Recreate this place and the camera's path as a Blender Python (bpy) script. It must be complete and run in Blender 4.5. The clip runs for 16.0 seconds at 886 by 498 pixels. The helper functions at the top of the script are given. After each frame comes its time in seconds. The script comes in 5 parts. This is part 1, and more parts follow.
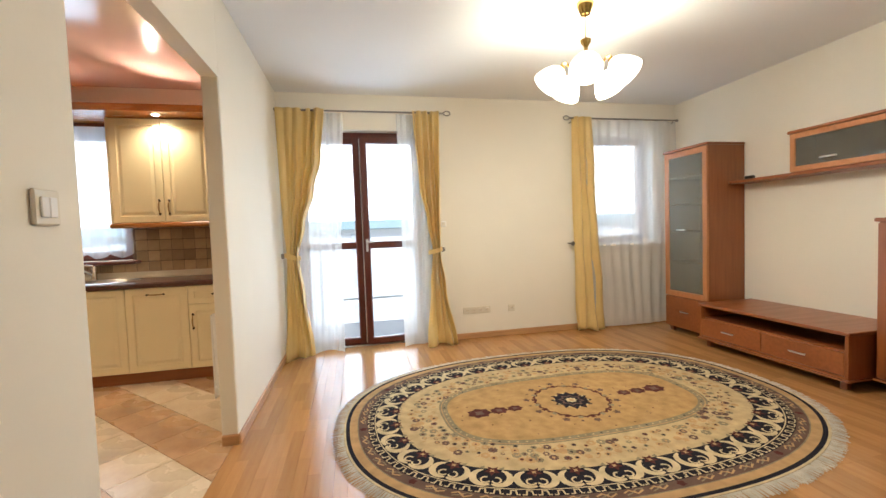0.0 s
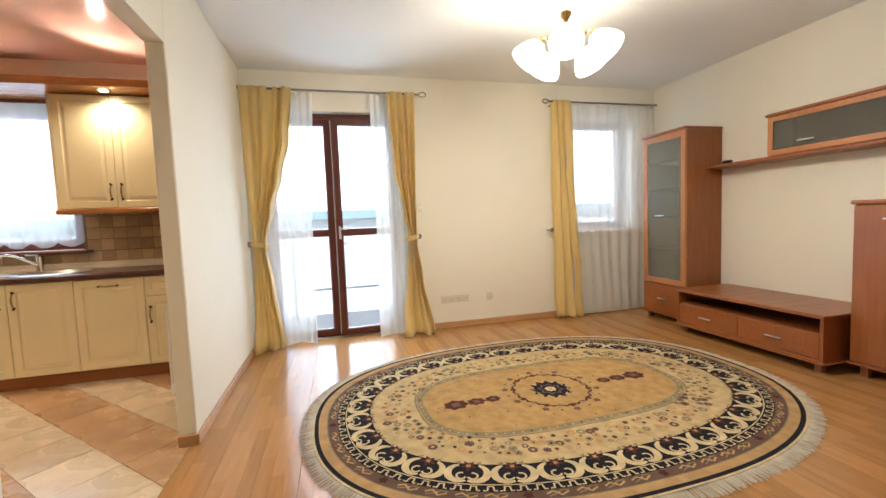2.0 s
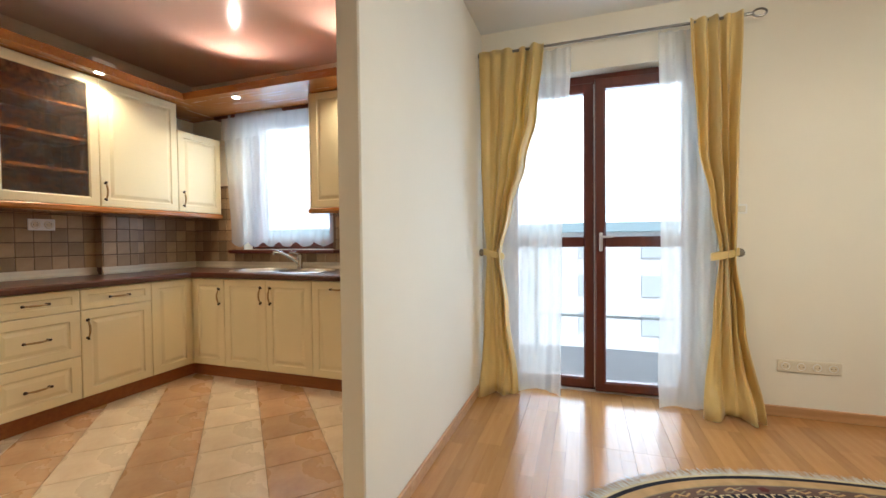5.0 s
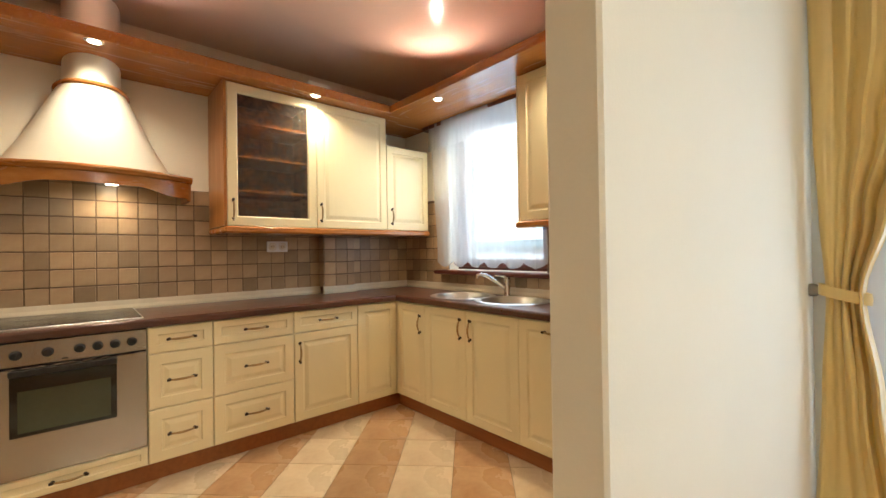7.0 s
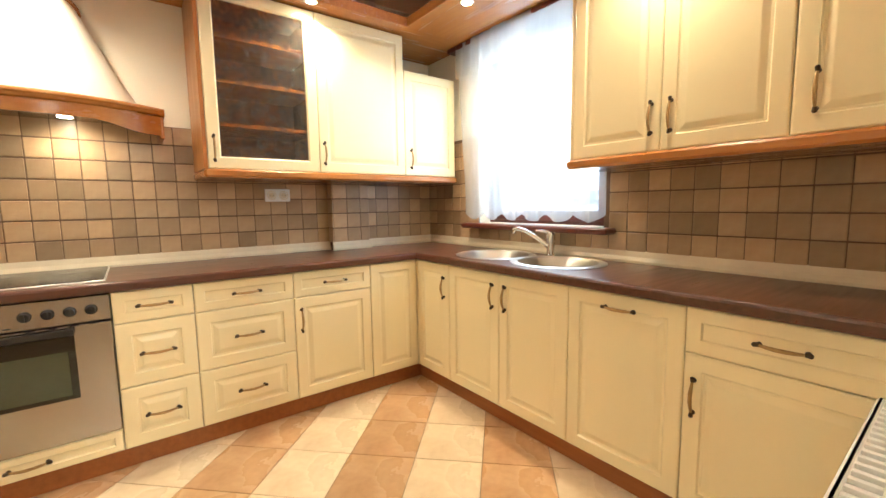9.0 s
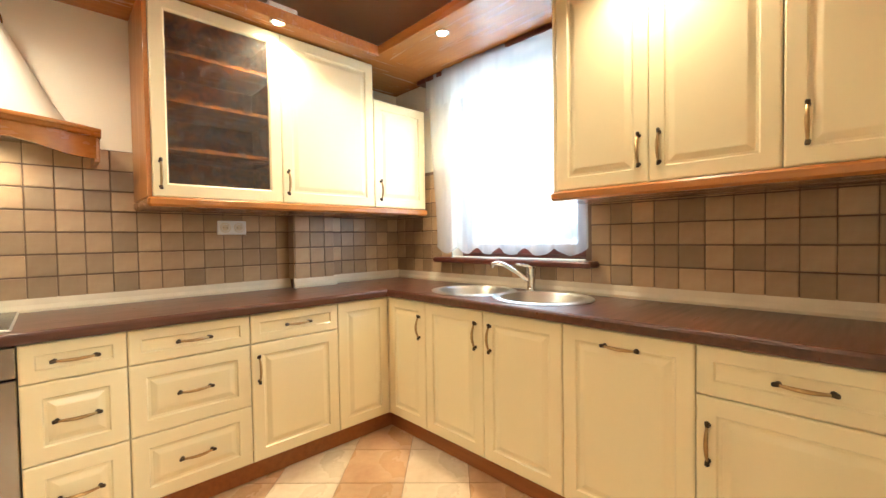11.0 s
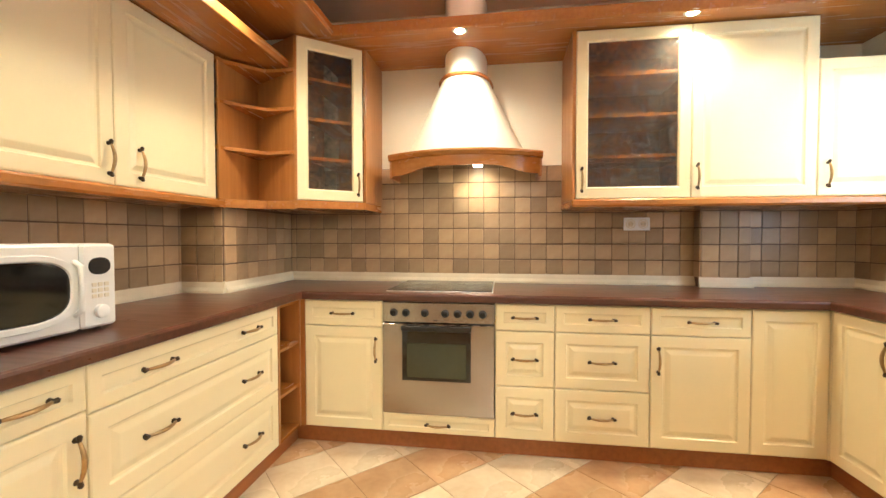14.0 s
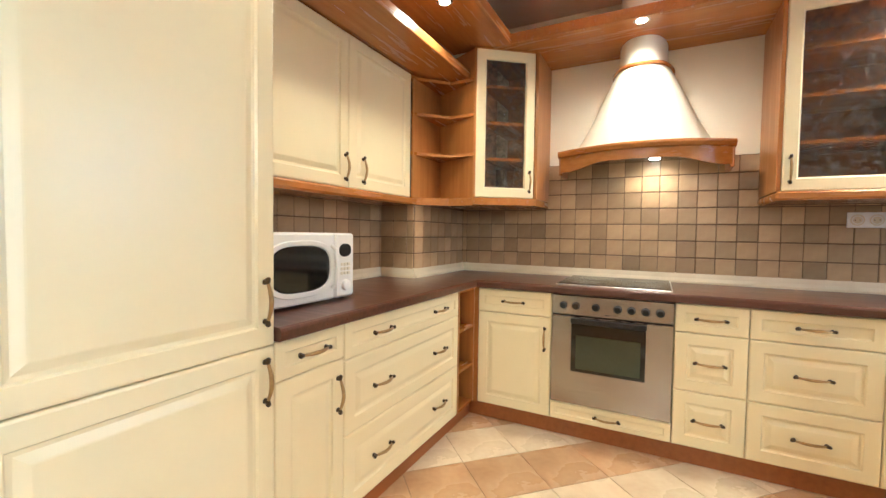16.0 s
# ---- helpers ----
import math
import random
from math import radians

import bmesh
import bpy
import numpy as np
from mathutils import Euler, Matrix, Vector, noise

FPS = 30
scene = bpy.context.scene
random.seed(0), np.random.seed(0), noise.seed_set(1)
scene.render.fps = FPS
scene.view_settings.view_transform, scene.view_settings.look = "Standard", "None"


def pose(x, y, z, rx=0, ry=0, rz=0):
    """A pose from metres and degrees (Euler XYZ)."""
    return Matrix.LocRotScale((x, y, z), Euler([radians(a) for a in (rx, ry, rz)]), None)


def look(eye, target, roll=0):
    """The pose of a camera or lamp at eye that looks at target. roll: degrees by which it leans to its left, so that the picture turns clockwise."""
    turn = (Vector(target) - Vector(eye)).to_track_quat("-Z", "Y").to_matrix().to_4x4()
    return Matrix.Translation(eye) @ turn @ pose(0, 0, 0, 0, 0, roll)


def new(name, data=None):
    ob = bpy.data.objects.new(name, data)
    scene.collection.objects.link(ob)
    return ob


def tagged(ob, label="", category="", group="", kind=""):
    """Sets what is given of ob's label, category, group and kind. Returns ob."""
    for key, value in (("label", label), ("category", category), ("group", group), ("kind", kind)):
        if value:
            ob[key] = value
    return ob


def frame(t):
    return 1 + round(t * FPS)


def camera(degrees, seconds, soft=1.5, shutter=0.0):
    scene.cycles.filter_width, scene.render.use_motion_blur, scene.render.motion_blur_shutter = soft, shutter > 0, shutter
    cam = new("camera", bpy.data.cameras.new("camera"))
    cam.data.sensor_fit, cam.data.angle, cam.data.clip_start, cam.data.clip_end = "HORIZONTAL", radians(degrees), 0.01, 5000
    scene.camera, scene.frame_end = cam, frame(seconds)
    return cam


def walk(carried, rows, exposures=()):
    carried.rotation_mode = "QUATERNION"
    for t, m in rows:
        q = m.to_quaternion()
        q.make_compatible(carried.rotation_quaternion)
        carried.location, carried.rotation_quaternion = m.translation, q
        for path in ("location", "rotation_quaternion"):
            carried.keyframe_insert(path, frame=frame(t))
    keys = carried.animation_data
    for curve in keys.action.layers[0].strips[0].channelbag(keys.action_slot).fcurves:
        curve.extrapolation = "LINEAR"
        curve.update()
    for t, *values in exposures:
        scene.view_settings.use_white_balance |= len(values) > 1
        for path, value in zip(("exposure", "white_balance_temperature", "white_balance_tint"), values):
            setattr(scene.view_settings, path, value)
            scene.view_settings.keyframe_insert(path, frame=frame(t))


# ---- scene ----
cam = camera(94.3, 16.0)
PATH = [
    (0, (0.376, 0.727, 1.192), (0.789, 2.682, 1.102), -2.0),
    (0.5, (0.373, 0.709, 1.168), (0.665, 2.681, 1.010), -2.3),
    (1, (0.385, 0.703, 1.160), (0.579, 2.686, 0.988), -2.6),
    (1.5, (0.406, 0.746, 1.165), (0.661, 2.725, 1.022), -2.9),
    (2, (0.440, 0.851, 1.150), (0.944, 2.782, 1.010), -2.2),
    (2.5, (0.476, 0.998, 1.127), (1.244, 2.842, 1.034), -2.0),
    (3, (0.544, 1.185, 1.139), (1.355, 3.010, 1.040), -1.3),
    (3.5, (0.601, 1.431, 1.151), (1.063, 3.376, 1.079), -0.1),
    (4, (0.600, 1.617, 1.113), (0.539, 3.616, 1.090), 0.3),
    (4.5, (0.500, 1.859, 1.114), (0.145, 3.827, 1.104), 0.5),
    (5, (0.376, 2.032, 1.092), (-0.271, 3.924, 1.046), -0.6),
    (5.2, (0.327, 2.113, 1.084), (-0.458, 3.952, 1.038), -1.1),
    (7.3, (-0.129, 2.793, 1.175), (-1.675, 4.063, 1.177), -1.2),
    (7.5, (-0.172, 2.826, 1.161), (-1.743, 4.063, 1.149), -1.6),
    (8, (-0.280, 2.957, 1.147), (-1.918, 4.097, 1.020), -2.1),
    (8.5, (-0.355, 3.043, 1.146), (-2.009, 4.151, 0.953), -1.9),
    (8.7, (-0.392, 3.082, 1.151), (-2.022, 4.221, 0.937), -1.6),
    (10.8, (-0.650, 3.040, 1.128), (-1.993, 4.522, 1.089), -0.7),
    (11, (-0.647, 3.082, 1.144), (-2.091, 4.465, 1.093), -0.9),
    (11.5, (-0.646, 3.062, 1.145), (-2.273, 4.225, 1.117), -0.5),
    (12, (-0.621, 3.065, 1.154), (-2.442, 3.893, 1.126), -0.9),
    (12.5, (-0.594, 3.058, 1.162), (-2.513, 3.617, 1.098), -0.7),
    (13, (-0.577, 3.034, 1.180), (-2.556, 3.312, 1.098), -0.3),
    (13.5, (-0.555, 3.036, 1.162), (-2.555, 3.045, 1.118), -0.3),
    (14, (-0.526, 3.017, 1.143), (-2.506, 2.739, 1.086), 0.0),
    (14.5, (-0.504, 2.977, 1.141), (-2.444, 2.491, 1.081), -0.5),
    (15, (-0.482, 2.946, 1.139), (-2.374, 2.299, 1.097), -0.1),
    (15.5, (-0.431, 2.925, 1.135), (-2.283, 2.173, 1.069), 0.2),
    (16, (-0.344, 2.901, 1.129), (-2.117, 1.978, 1.051), 0.8),
]
walk(cam, [(t, look(eye, target, roll)) for t, eye, target, roll in PATH],
     exposures=[(0, 0.06, 5750, 8), (2.5, 0.08, 5780, 8), (3.5, -0.02, 5680, 7), (4, -0.12, 5580, 7), (5.2, -0.25, 5600, 6), (7.3, 0.08, 5950, 4), (8, 0.46, 5900, 3), (8.7, 0.72, 5720, 2), (11.5, 0.73, 5700, 2), (13, 0.78, 5700, 2), (14.5, 0.76, 5550, 2), (16, 0.63, 5150, 2)])
# ---- world, sun and large lights ----
world = bpy.data.worlds.new("overcast_sky")
scene.world = world
world.use_nodes = True
_wn = world.node_tree.nodes
_sky = _wn.new("ShaderNodeTexSky")
_sky.sky_type = "NISHITA"
_sky.sun_disc = False
_sky.sun_elevation = radians(38)
_sky.sun_rotation = radians(200)
world.node_tree.links.new(_sky.outputs[0], _wn["Background"].inputs[0])
_wn["Background"].inputs[1].default_value = 0.15


def lamp(name, kind, m, energy, colour, **settings):
    data = bpy.data.lights.new(name, kind)
    data.energy, data.color = energy, colour
    if "size" in settings:
        data.shape, data.size, data.size_y = "RECTANGLE", settings["size"][0], settings["size"][1]
    if "radius" in settings:
        data.shadow_soft_size = settings["radius"]
    if "cone" in settings:
        data.spot_size, data.spot_blend = radians(settings["cone"]), settings.get("blend", 0.6)
    if "angle" in settings:
        data.angle = radians(settings["angle"])
    ob = new(name, data)
    ob.matrix_world = m
    return ob


lamp("sun", "SUN", look((6, -12, 14), (0, 0, 0)), 5.0, (1.0, 0.97, 0.93), angle=4)
DAY = (0.70, 0.86, 1.0)
lamp("balcony_daylight", "AREA", pose(0.45, 5.30, 1.2, -90, 0, 0), 48, DAY, size=(1.28, 2.1))
lamp("window_daylight", "AREA", pose(3.37, 5.30, 1.6, -90, 0, 0), 10, DAY, size=(0.98, 1.15))
lamp("kitchen_daylight", "AREA", pose(-2.15, 5.36, 1.62, -90, 0, 0), 16, DAY, size=(0.9, 1.1))
WARM = (1.0, 0.80, 0.53)
# the last spot is unseen, added to light the south units and floor
SPOTS = [(-2.695, 2.825), (-2.675, 3.98), (-2.20, 4.675), (-1.17, 4.69), (-2.09, 1.98), (-1.05, 1.98)]


# ---- mesh and material helpers ----
class Geo:
    """Collects vertices and faces of one mesh."""

    def __init__(self):
        self.v, self.f, self.m = [], [], []

    def face(self, ids, mat=0):
        self.f.append(tuple(ids))
        self.m.append(mat)

    def loft(self, rings, mat=0, caps=(True, True), closed=True):
        base = []
        for ring in rings:
            base.append(len(self.v))
            self.v.extend(tuple(p) for p in ring)
        n = len(rings[0])
        for a, b in zip(base, base[1:]):
            for i in range(n if closed else n - 1):
                j = (i + 1) % n
                self.face((a + i, a + j, b + j, b + i), mat)
        if caps[0]:
            self.face([base[0] + i for i in reversed(range(n))], mat)
        if caps[1]:
            self.face([base[-1] + i for i in range(n)], mat)
        return self

    def box(self, x0, y0, z0, x1, y1, z1, c=0.0015, mat=0):
        x0, x1, y0, y1, z0, z1 = min(x0, x1), max(x0, x1), min(y0, y1), max(y0, y1), min(z0, z1), max(z0, z1)
        c = min(c, (x1 - x0) / 3, (y1 - y0) / 3, (z1 - z0) / 3)
        if c <= 0:
            ring = lambda z, d: [(x0, y0, z), (x1, y0, z), (x1, y1, z), (x0, y1, z)]
            return self.loft([ring(z0, 0), ring(z1, 0)], mat)

        def ring(z, d):
            a, b, e, g = x0 + d, x1 - d, y0 + d, y1 - d
            return [(a + c, e, z), (b - c, e, z), (b, e + c, z), (b, g - c, z), (b - c, g, z), (a + c, g, z), (a, g - c, z), (a, e + c, z)]
        return self.loft([ring(z0, c), ring(z0 + c, 0), ring(z1 - c, 0), ring(z1, c)], mat)

    def prism(self, poly, z0, z1, mat=0):
        return self.loft([[(x, y, z0) for x, y in poly], [(x, y, z1) for x, y in poly]], mat)

    def tube(self, path, r, n=8, mat=0):
        path = [Vector(p) for p in path]
        rings, side = [], None
        for i, p in enumerate(path):
            d = (path[min(i + 1, len(path) - 1)] - path[max(i - 1, 0)]).normalized()
            if side is None:
                side = d.orthogonal().normalized()
            side = (side - d * side.dot(d)).normalized()
            up = d.cross(side)
            rad = r[i] if isinstance(r, (list, tuple)) else r
            rings.append([p + side * (rad * math.cos(a)) + up * (rad * math.sin(a)) for a in [k * math.tau / n for k in range(n)]])
        return self.loft(rings, mat)

    def lathe(self, profile, n=24, at=(0, 0, 0), mat=0, arc=math.tau, start=0.0):
        full = abs(arc - math.tau) < 1e-6
        steps = [start + arc * k / (n if full else n - 1) for k in range(n)]
        rings = [[(at[0] + r * math.cos(a), at[1] + r * math.sin(a), at[2] + z) for a in steps] for r, z in profile]
        return self.loft(rings, mat, closed=full)

    def mitred(self, x0, z0, x1, z1, b, y0, y1, c=0.004, mat=0):
        """A mitred rectangular frame in the xz plane, b wide, from y0 (front) to y1."""
        r = lambda d, y: [(x0 + d, y, z0 + d), (x1 - d, y, z0 + d), (x1 - d, y, z1 - d), (x0 + d, y, z1 - d)]
        rings = [r(0, y1), r(0, y0 + c), r(c, y0), r(b - 2 * c, y0), r(b, y0 + 2 * c), r(b, y1)]
        self.loft(rings + rings[:1], mat, caps=(False, False))
        return self

    def sheet(self, grid, mat=0):
        base, w = len(self.v), len(grid[0])
        for row in grid:
            self.v.extend(tuple(p) for p in row)
        for i in range(len(grid) - 1):
            for j in range(w - 1):
                a = base + i * w + j
                self.face((a, a + 1, a + w + 1, a + w), mat)
        return self

    def mesh(self, name, mats, smooth=False):
        data = bpy.data.meshes.new(name)
        data.from_pydata(self.v, [], self.f)
        for m in (mats if isinstance(mats, (list, tuple)) else [mats]):
            data.materials.append(m)
        data.polygons.foreach_set("material_index", self.m)
        bm = bmesh.new()
        bm.from_mesh(data)
        bmesh.ops.recalc_face_normals(bm, faces=bm.faces)
        bm.to_mesh(data)
        bm.free()
        if smooth:
            data.shade_smooth()
            data.set_sharp_from_angle(angle=radians(38))
        return data


def thing(name, label, category, m=None, group="", kind=""):
    ob = new(name)
    ob.empty_display_size = 0.1
    ob.matrix_world = m if m is not None else Matrix()
    return tagged(ob, label, category, group, kind)


def part(name, geo, material, parent, label="", smooth=False):
    data = geo if isinstance(geo, bpy.types.Mesh) else geo.mesh(name, material, smooth)
    ob = new(name, data)
    ob.parent = parent
    if label:
        tagged(ob, label)
    return ob


def solid(name, geo, material, label, category, kind="", smooth=False, group=""):
    return tagged(new(name, geo.mesh(name, material, smooth)), label, category, group, kind)


def mat(name, colour, rough=0.5, metal=0.0, var=0.08, scale=6.0, bump=0.0, bump_scale=60.0, spec=0.5, colour2=None, rand=0.0,
        stretch=None, coat=0.0, island=False):
    """A surface: base colour with two scales of variation, grain bump and uneven gloss."""
    m = bpy.data.materials.new(name)
    m.use_nodes = True
    nt = m.node_tree
    N, L = nt.nodes, nt.links
    b = N["Principled BSDF"]
    b.inputs["Metallic"].default_value = metal
    b.inputs["Specular IOR Level"].default_value = spec
    b.inputs["Coat Weight"].default_value, b.inputs["Coat Roughness"].default_value = coat, 0.22
    tc = N.new("ShaderNodeTexCoord")
    mp = N.new("ShaderNodeMapping")
    L.new(tc.outputs["Object"], mp.inputs[0])
    if stretch:
        mp.inputs["Scale"].default_value = stretch
    big, fine = N.new("ShaderNodeTexNoise"), N.new("ShaderNodeTexNoise")
    big.inputs["Scale"].default_value, big.inputs["Detail"].default_value = scale, 4
    fine.inputs["Scale"].default_value, fine.inputs["Detail"].default_value = bump_scale, 3
    L.new(mp.outputs[0], big.inputs["Vector"]), L.new(mp.outputs[0], fine.inputs["Vector"])
    mix = N.new("ShaderNodeMix")
    mix.data_type = "RGBA"
    c2 = colour2 or tuple(c * (1 - var) for c in colour)
    mix.inputs["A"].default_value, mix.inputs["B"].default_value = (*colour, 1), (*c2, 1)
    add = N.new("ShaderNodeMath")
    add.operation = "MULTIPLY_ADD"
    L.new(fine.outputs["Fac"], add.inputs[0])
    add.inputs[1].default_value = 0.45
    sub = N.new("ShaderNodeMath")
    sub.operation = "MULTIPLY_ADD"
    L.new(big.outputs["Fac"], sub.inputs[0])
    sub.inputs[1].default_value, sub.inputs[2].default_value = 2.0, -0.72
    L.new(sub.outputs[0], add.inputs[2])
    clampn = N.new("ShaderNodeClamp")
    L.new(add.outputs[0], clampn.inputs[0])
    L.new(clampn.outputs[0], mix.inputs["Factor"])
    col = mix.outputs["Result"]
    if rand or island:
        hsv = N.new("ShaderNodeHueSaturation")
        src = N.new("ShaderNodeNewGeometry").outputs["Random Per Island"] if island else N.new("ShaderNodeObjectInfo").outputs["Random"]
        mr = N.new("ShaderNodeMapRange")
        mr.inputs["To Min"].default_value, mr.inputs["To Max"].default_value = 1 - rand, 1 + rand * 0.7
        L.new(src, mr.inputs[0])
        L.new(mr.outputs[0], hsv.inputs["Value"])
        L.new(col, hsv.inputs["Color"])
        col = hsv.outputs[0]
    L.new(col, b.inputs["Base Color"])
    rr = N.new("ShaderNodeMapRange")
    rr.inputs["To Min"].default_value, rr.inputs["To Max"].default_value = max(rough - 0.06, 0.02), min(rough + 0.06, 1)
    L.new(big.outputs["Fac"], rr.inputs[0])
    L.new(rr.outputs[0], b.inputs["Roughness"])
    if bump:
        bp = N.new("ShaderNodeBump")
        bp.inputs["Strength"].default_value, bp.inputs["Distance"].default_value = bump, 0.003
        L.new(fine.outputs["Fac"], bp.inputs["Height"])
        L.new(bp.outputs[0], b.inputs["Normal"])
    return m


def wood(name, dark, light, rough=0.35, axis="Z", fine=1.0, rand=0.0, coat=0.0):
    """Veneer with grain along one axis."""
    s = {"X": (1.2, 16, 16), "Y": (16, 1.2, 16), "Z": (16, 16, 1.2)}[axis]
    return mat(name, light, rough, 0, scale=2.2 * fine, bump=0.015, bump_scale=22 * fine, colour2=dark, stretch=s, rand=rand, coat=coat)


def glow(name, colour, strength):
    m = bpy.data.materials.new(name)
    m.use_nodes = True
    b = m.node_tree.nodes["Principled BSDF"]
    b.inputs["Base Color"].default_value = (0.9, 0.88, 0.82, 1)
    b.inputs["Emission Color"].default_value, b.inputs["Emission Strength"].default_value = (*colour, 1), strength
    return m


def glass(name, colour=(1, 1, 1), rough=0.0, clear=0.85, bump=0.0, bump_scale=90, body=0.3):
    """A thin pane: clear in part, with a glossy face."""
    m = bpy.data.materials.new(name)
    m.use_nodes = True
    N, L = m.node_tree.nodes, m.node_tree.links
    b = N["Principled BSDF"]
    b.inputs["Base Color"].default_value, b.inputs["Roughness"].default_value = (*[c * body for c in colour], 1), max(rough, 0.03)
    tr, mx = N.new("ShaderNodeBsdfTransparent"), N.new("ShaderNodeMixShader")
    tr.inputs[0].default_value = (*colour, 1)
    mx.inputs[0].default_value = 1 - clear
    L.new(tr.outputs[0], mx.inputs[1]), L.new(b.outputs[0], mx.inputs[2])
    L.new(mx.outputs[0], N["Material Output"].inputs[0])
    if bump:
        n, bp = N.new("ShaderNodeTexNoise"), N.new("ShaderNodeBump")
        tc = N.new("ShaderNodeTexCoord")
        L.new(tc.outputs["Object"], n.inputs["Vector"])
        n.inputs["Scale"].default_value = bump_scale
        bp.inputs["Strength"].default_value, bp.inputs["Distance"].default_value = bump, 0.025
        L.new(n.outputs[0], bp.inputs["Height"]), L.new(bp.outputs[0], b.inputs["Normal"])
        blot, span = N.new("ShaderNodeTexNoise"), N.new("ShaderNodeMapRange")
        blot.inputs["Scale"].default_value, blot.inputs["Detail"].default_value = bump_scale * 0.45, 5
        span.inputs["From Min"].default_value, span.inputs["From Max"].default_value = 0.38, 0.66
        span.inputs["To Min"].default_value, span.inputs["To Max"].default_value = 0.82 - clear, 1.12 - clear
        L.new(tc.outputs["Object"], blot.inputs["Vector"]), L.new(blot.outputs[0], span.inputs[0]), L.new(span.outputs[0], mx.inputs[0])
    return m


def cloth(name, colour, clear, through_light=0.5, weave=900.0, rough=0.7, sheen=0.0):
    """Fabric: part open weave, part scattering, part letting light through."""
    m = bpy.data.materials.new(name)
    m.use_nodes = True
    N, L = m.node_tree.nodes, m.node_tree.links
    b = N["Principled BSDF"]
    tc, n = N.new("ShaderNodeTexCoord"), N.new("ShaderNodeTexNoise")
    mp = N.new("ShaderNodeMapping")
    mp.inputs["Scale"].default_value = (1, 1, 0.12)
    L.new(tc.outputs["Object"], mp.inputs[0]), L.new(mp.outputs[0], n.inputs["Vector"])
    n.inputs["Scale"].default_value = 40
    mix = N.new("ShaderNodeMix")
    mix.data_type = "RGBA"
    mix.inputs["A"].default_value, mix.inputs["B"].default_value = (*colour, 1), (*[c * 0.86 for c in colour], 1)
    L.new(n.outputs[0], mix.inputs["Factor"])
    L.new(mix.outputs["Result"], b.inputs["Base Color"])
    b.inputs["Roughness"].default_value, b.inputs["Sheen Weight"].default_value = rough, sheen
    tl, mx = N.new("ShaderNodeBsdfTranslucent"), N.new("ShaderNodeMixShader")
    L.new(mix.outputs["Result"], tl.inputs[0])
    mx.inputs[0].default_value = through_light
    L.new(b.outputs[0], mx.inputs[1]), L.new(tl.outputs[0], mx.inputs[2])
    out = mx
    if clear:
        tr, m2 = N.new("ShaderNodeBsdfTransparent"), N.new("ShaderNodeMixShader")
        m2.inputs[0].default_value = clear
        L.new(mx.outputs[0], m2.inputs[1]), L.new(tr.outputs[0], m2.inputs[2])
        out = m2
    L.new(out.outputs[0], N["Material Output"].inputs[0])
    return m


# ---- materials ----
M_WALL = mat("wall_paint", (0.84, 0.79, 0.68), 0.75, var=0.05, scale=1.5, bump=0.10, bump_scale=160)
M_CEIL = mat("ceiling_paint", (0.80, 0.79, 0.77), 0.8, var=0.04, scale=1.2, bump=0.08, bump_scale=140)
M_KCEIL = mat("kitchen_ceiling_gloss", (0.70, 0.55, 0.46), 0.13, var=0.05, scale=1.2, bump=0.35, bump_scale=1.6, coat=0.6)
M_CREAM = mat("cream_lacquer", (0.83, 0.725, 0.465), 0.36, var=0.05, scale=3, bump=0.03, bump_scale=60, coat=0.25)
M_CARC = mat("carcass_board", (0.70, 0.60, 0.40), 0.5, var=0.06)
# carcass board in a darker colour, standing in for shade between the fronts
M_GAP = mat("carcass_gap_shade", (0.42, 0.32, 0.18), 0.6)
M_ALDER = wood("alder_veneer", (0.34, 0.130, 0.029), (0.45, 0.190, 0.048), 0.33, "Z", coat=0.2)
M_ALDER_X = wood("alder_veneer_x", (0.33, 0.120, 0.025), (0.44, 0.180, 0.043), 0.26, "X", coat=0.25)
M_ALDER_Y = wood("alder_veneer_y", (0.33, 0.120, 0.025), (0.44, 0.180, 0.043), 0.26, "Y", coat=0.25)
M_CHERRY = wood("cherry_veneer", (0.225, 0.066, 0.016), (0.315, 0.100, 0.026), 0.34, "Z", coat=0.15)
M_CHERRY_Y = wood("cherry_veneer_y", (0.225, 0.066, 0.016), (0.315, 0.100, 0.026), 0.34, "Y", coat=0.15)
M_CHERRY_LT = wood("cherry_frame", (0.40, 0.16, 0.055), (0.50, 0.22, 0.085), 0.36, "Z")
M_TOP = wood("dark_worktop", (0.055, 0.018, 0.010), (0.105, 0.036, 0.020), 0.30, "Y", 1.4, coat=0.2)
M_PLINTH = wood("plinth_wood", (0.24, 0.075, 0.018), (0.33, 0.110, 0.028), 0.4, "X")
M_MAHOG = wood("mahogany_frame", (0.070, 0.012, 0.006), (0.115, 0.022, 0.011), 0.32, "Z", coat=0.2)
M_BASE = wood("beech_baseboard", (0.42, 0.22, 0.09), (0.55, 0.31, 0.14), 0.42, "X")
M_STEEL = mat("brushed_steel", (0.41, 0.38, 0.34), 0.20, 1.0, var=0.12, scale=3, bump=0.05, bump_scale=60, stretch=(1, 1, 40))
_steel = M_STEEL.node_tree.nodes["Principled BSDF"]
_steel.inputs["Anisotropic"].default_value, _steel.inputs["Anisotropic Rotation"].default_value = 0.6, 0.25
_grain = M_STEEL.node_tree.nodes.new("ShaderNodeTangent")
_grain.direction_type, _grain.axis = "RADIAL", "Z"
M_STEEL.node_tree.links.new(_grain.outputs[0], _steel.inputs["Tangent"])
M_SINK = mat("satin_steel", (0.80, 0.79, 0.77), 0.30, 1.0, var=0.06, scale=8)
M_CHROME = mat("chrome", (0.78, 0.78, 0.78), 0.10, 1.0, var=0.03)
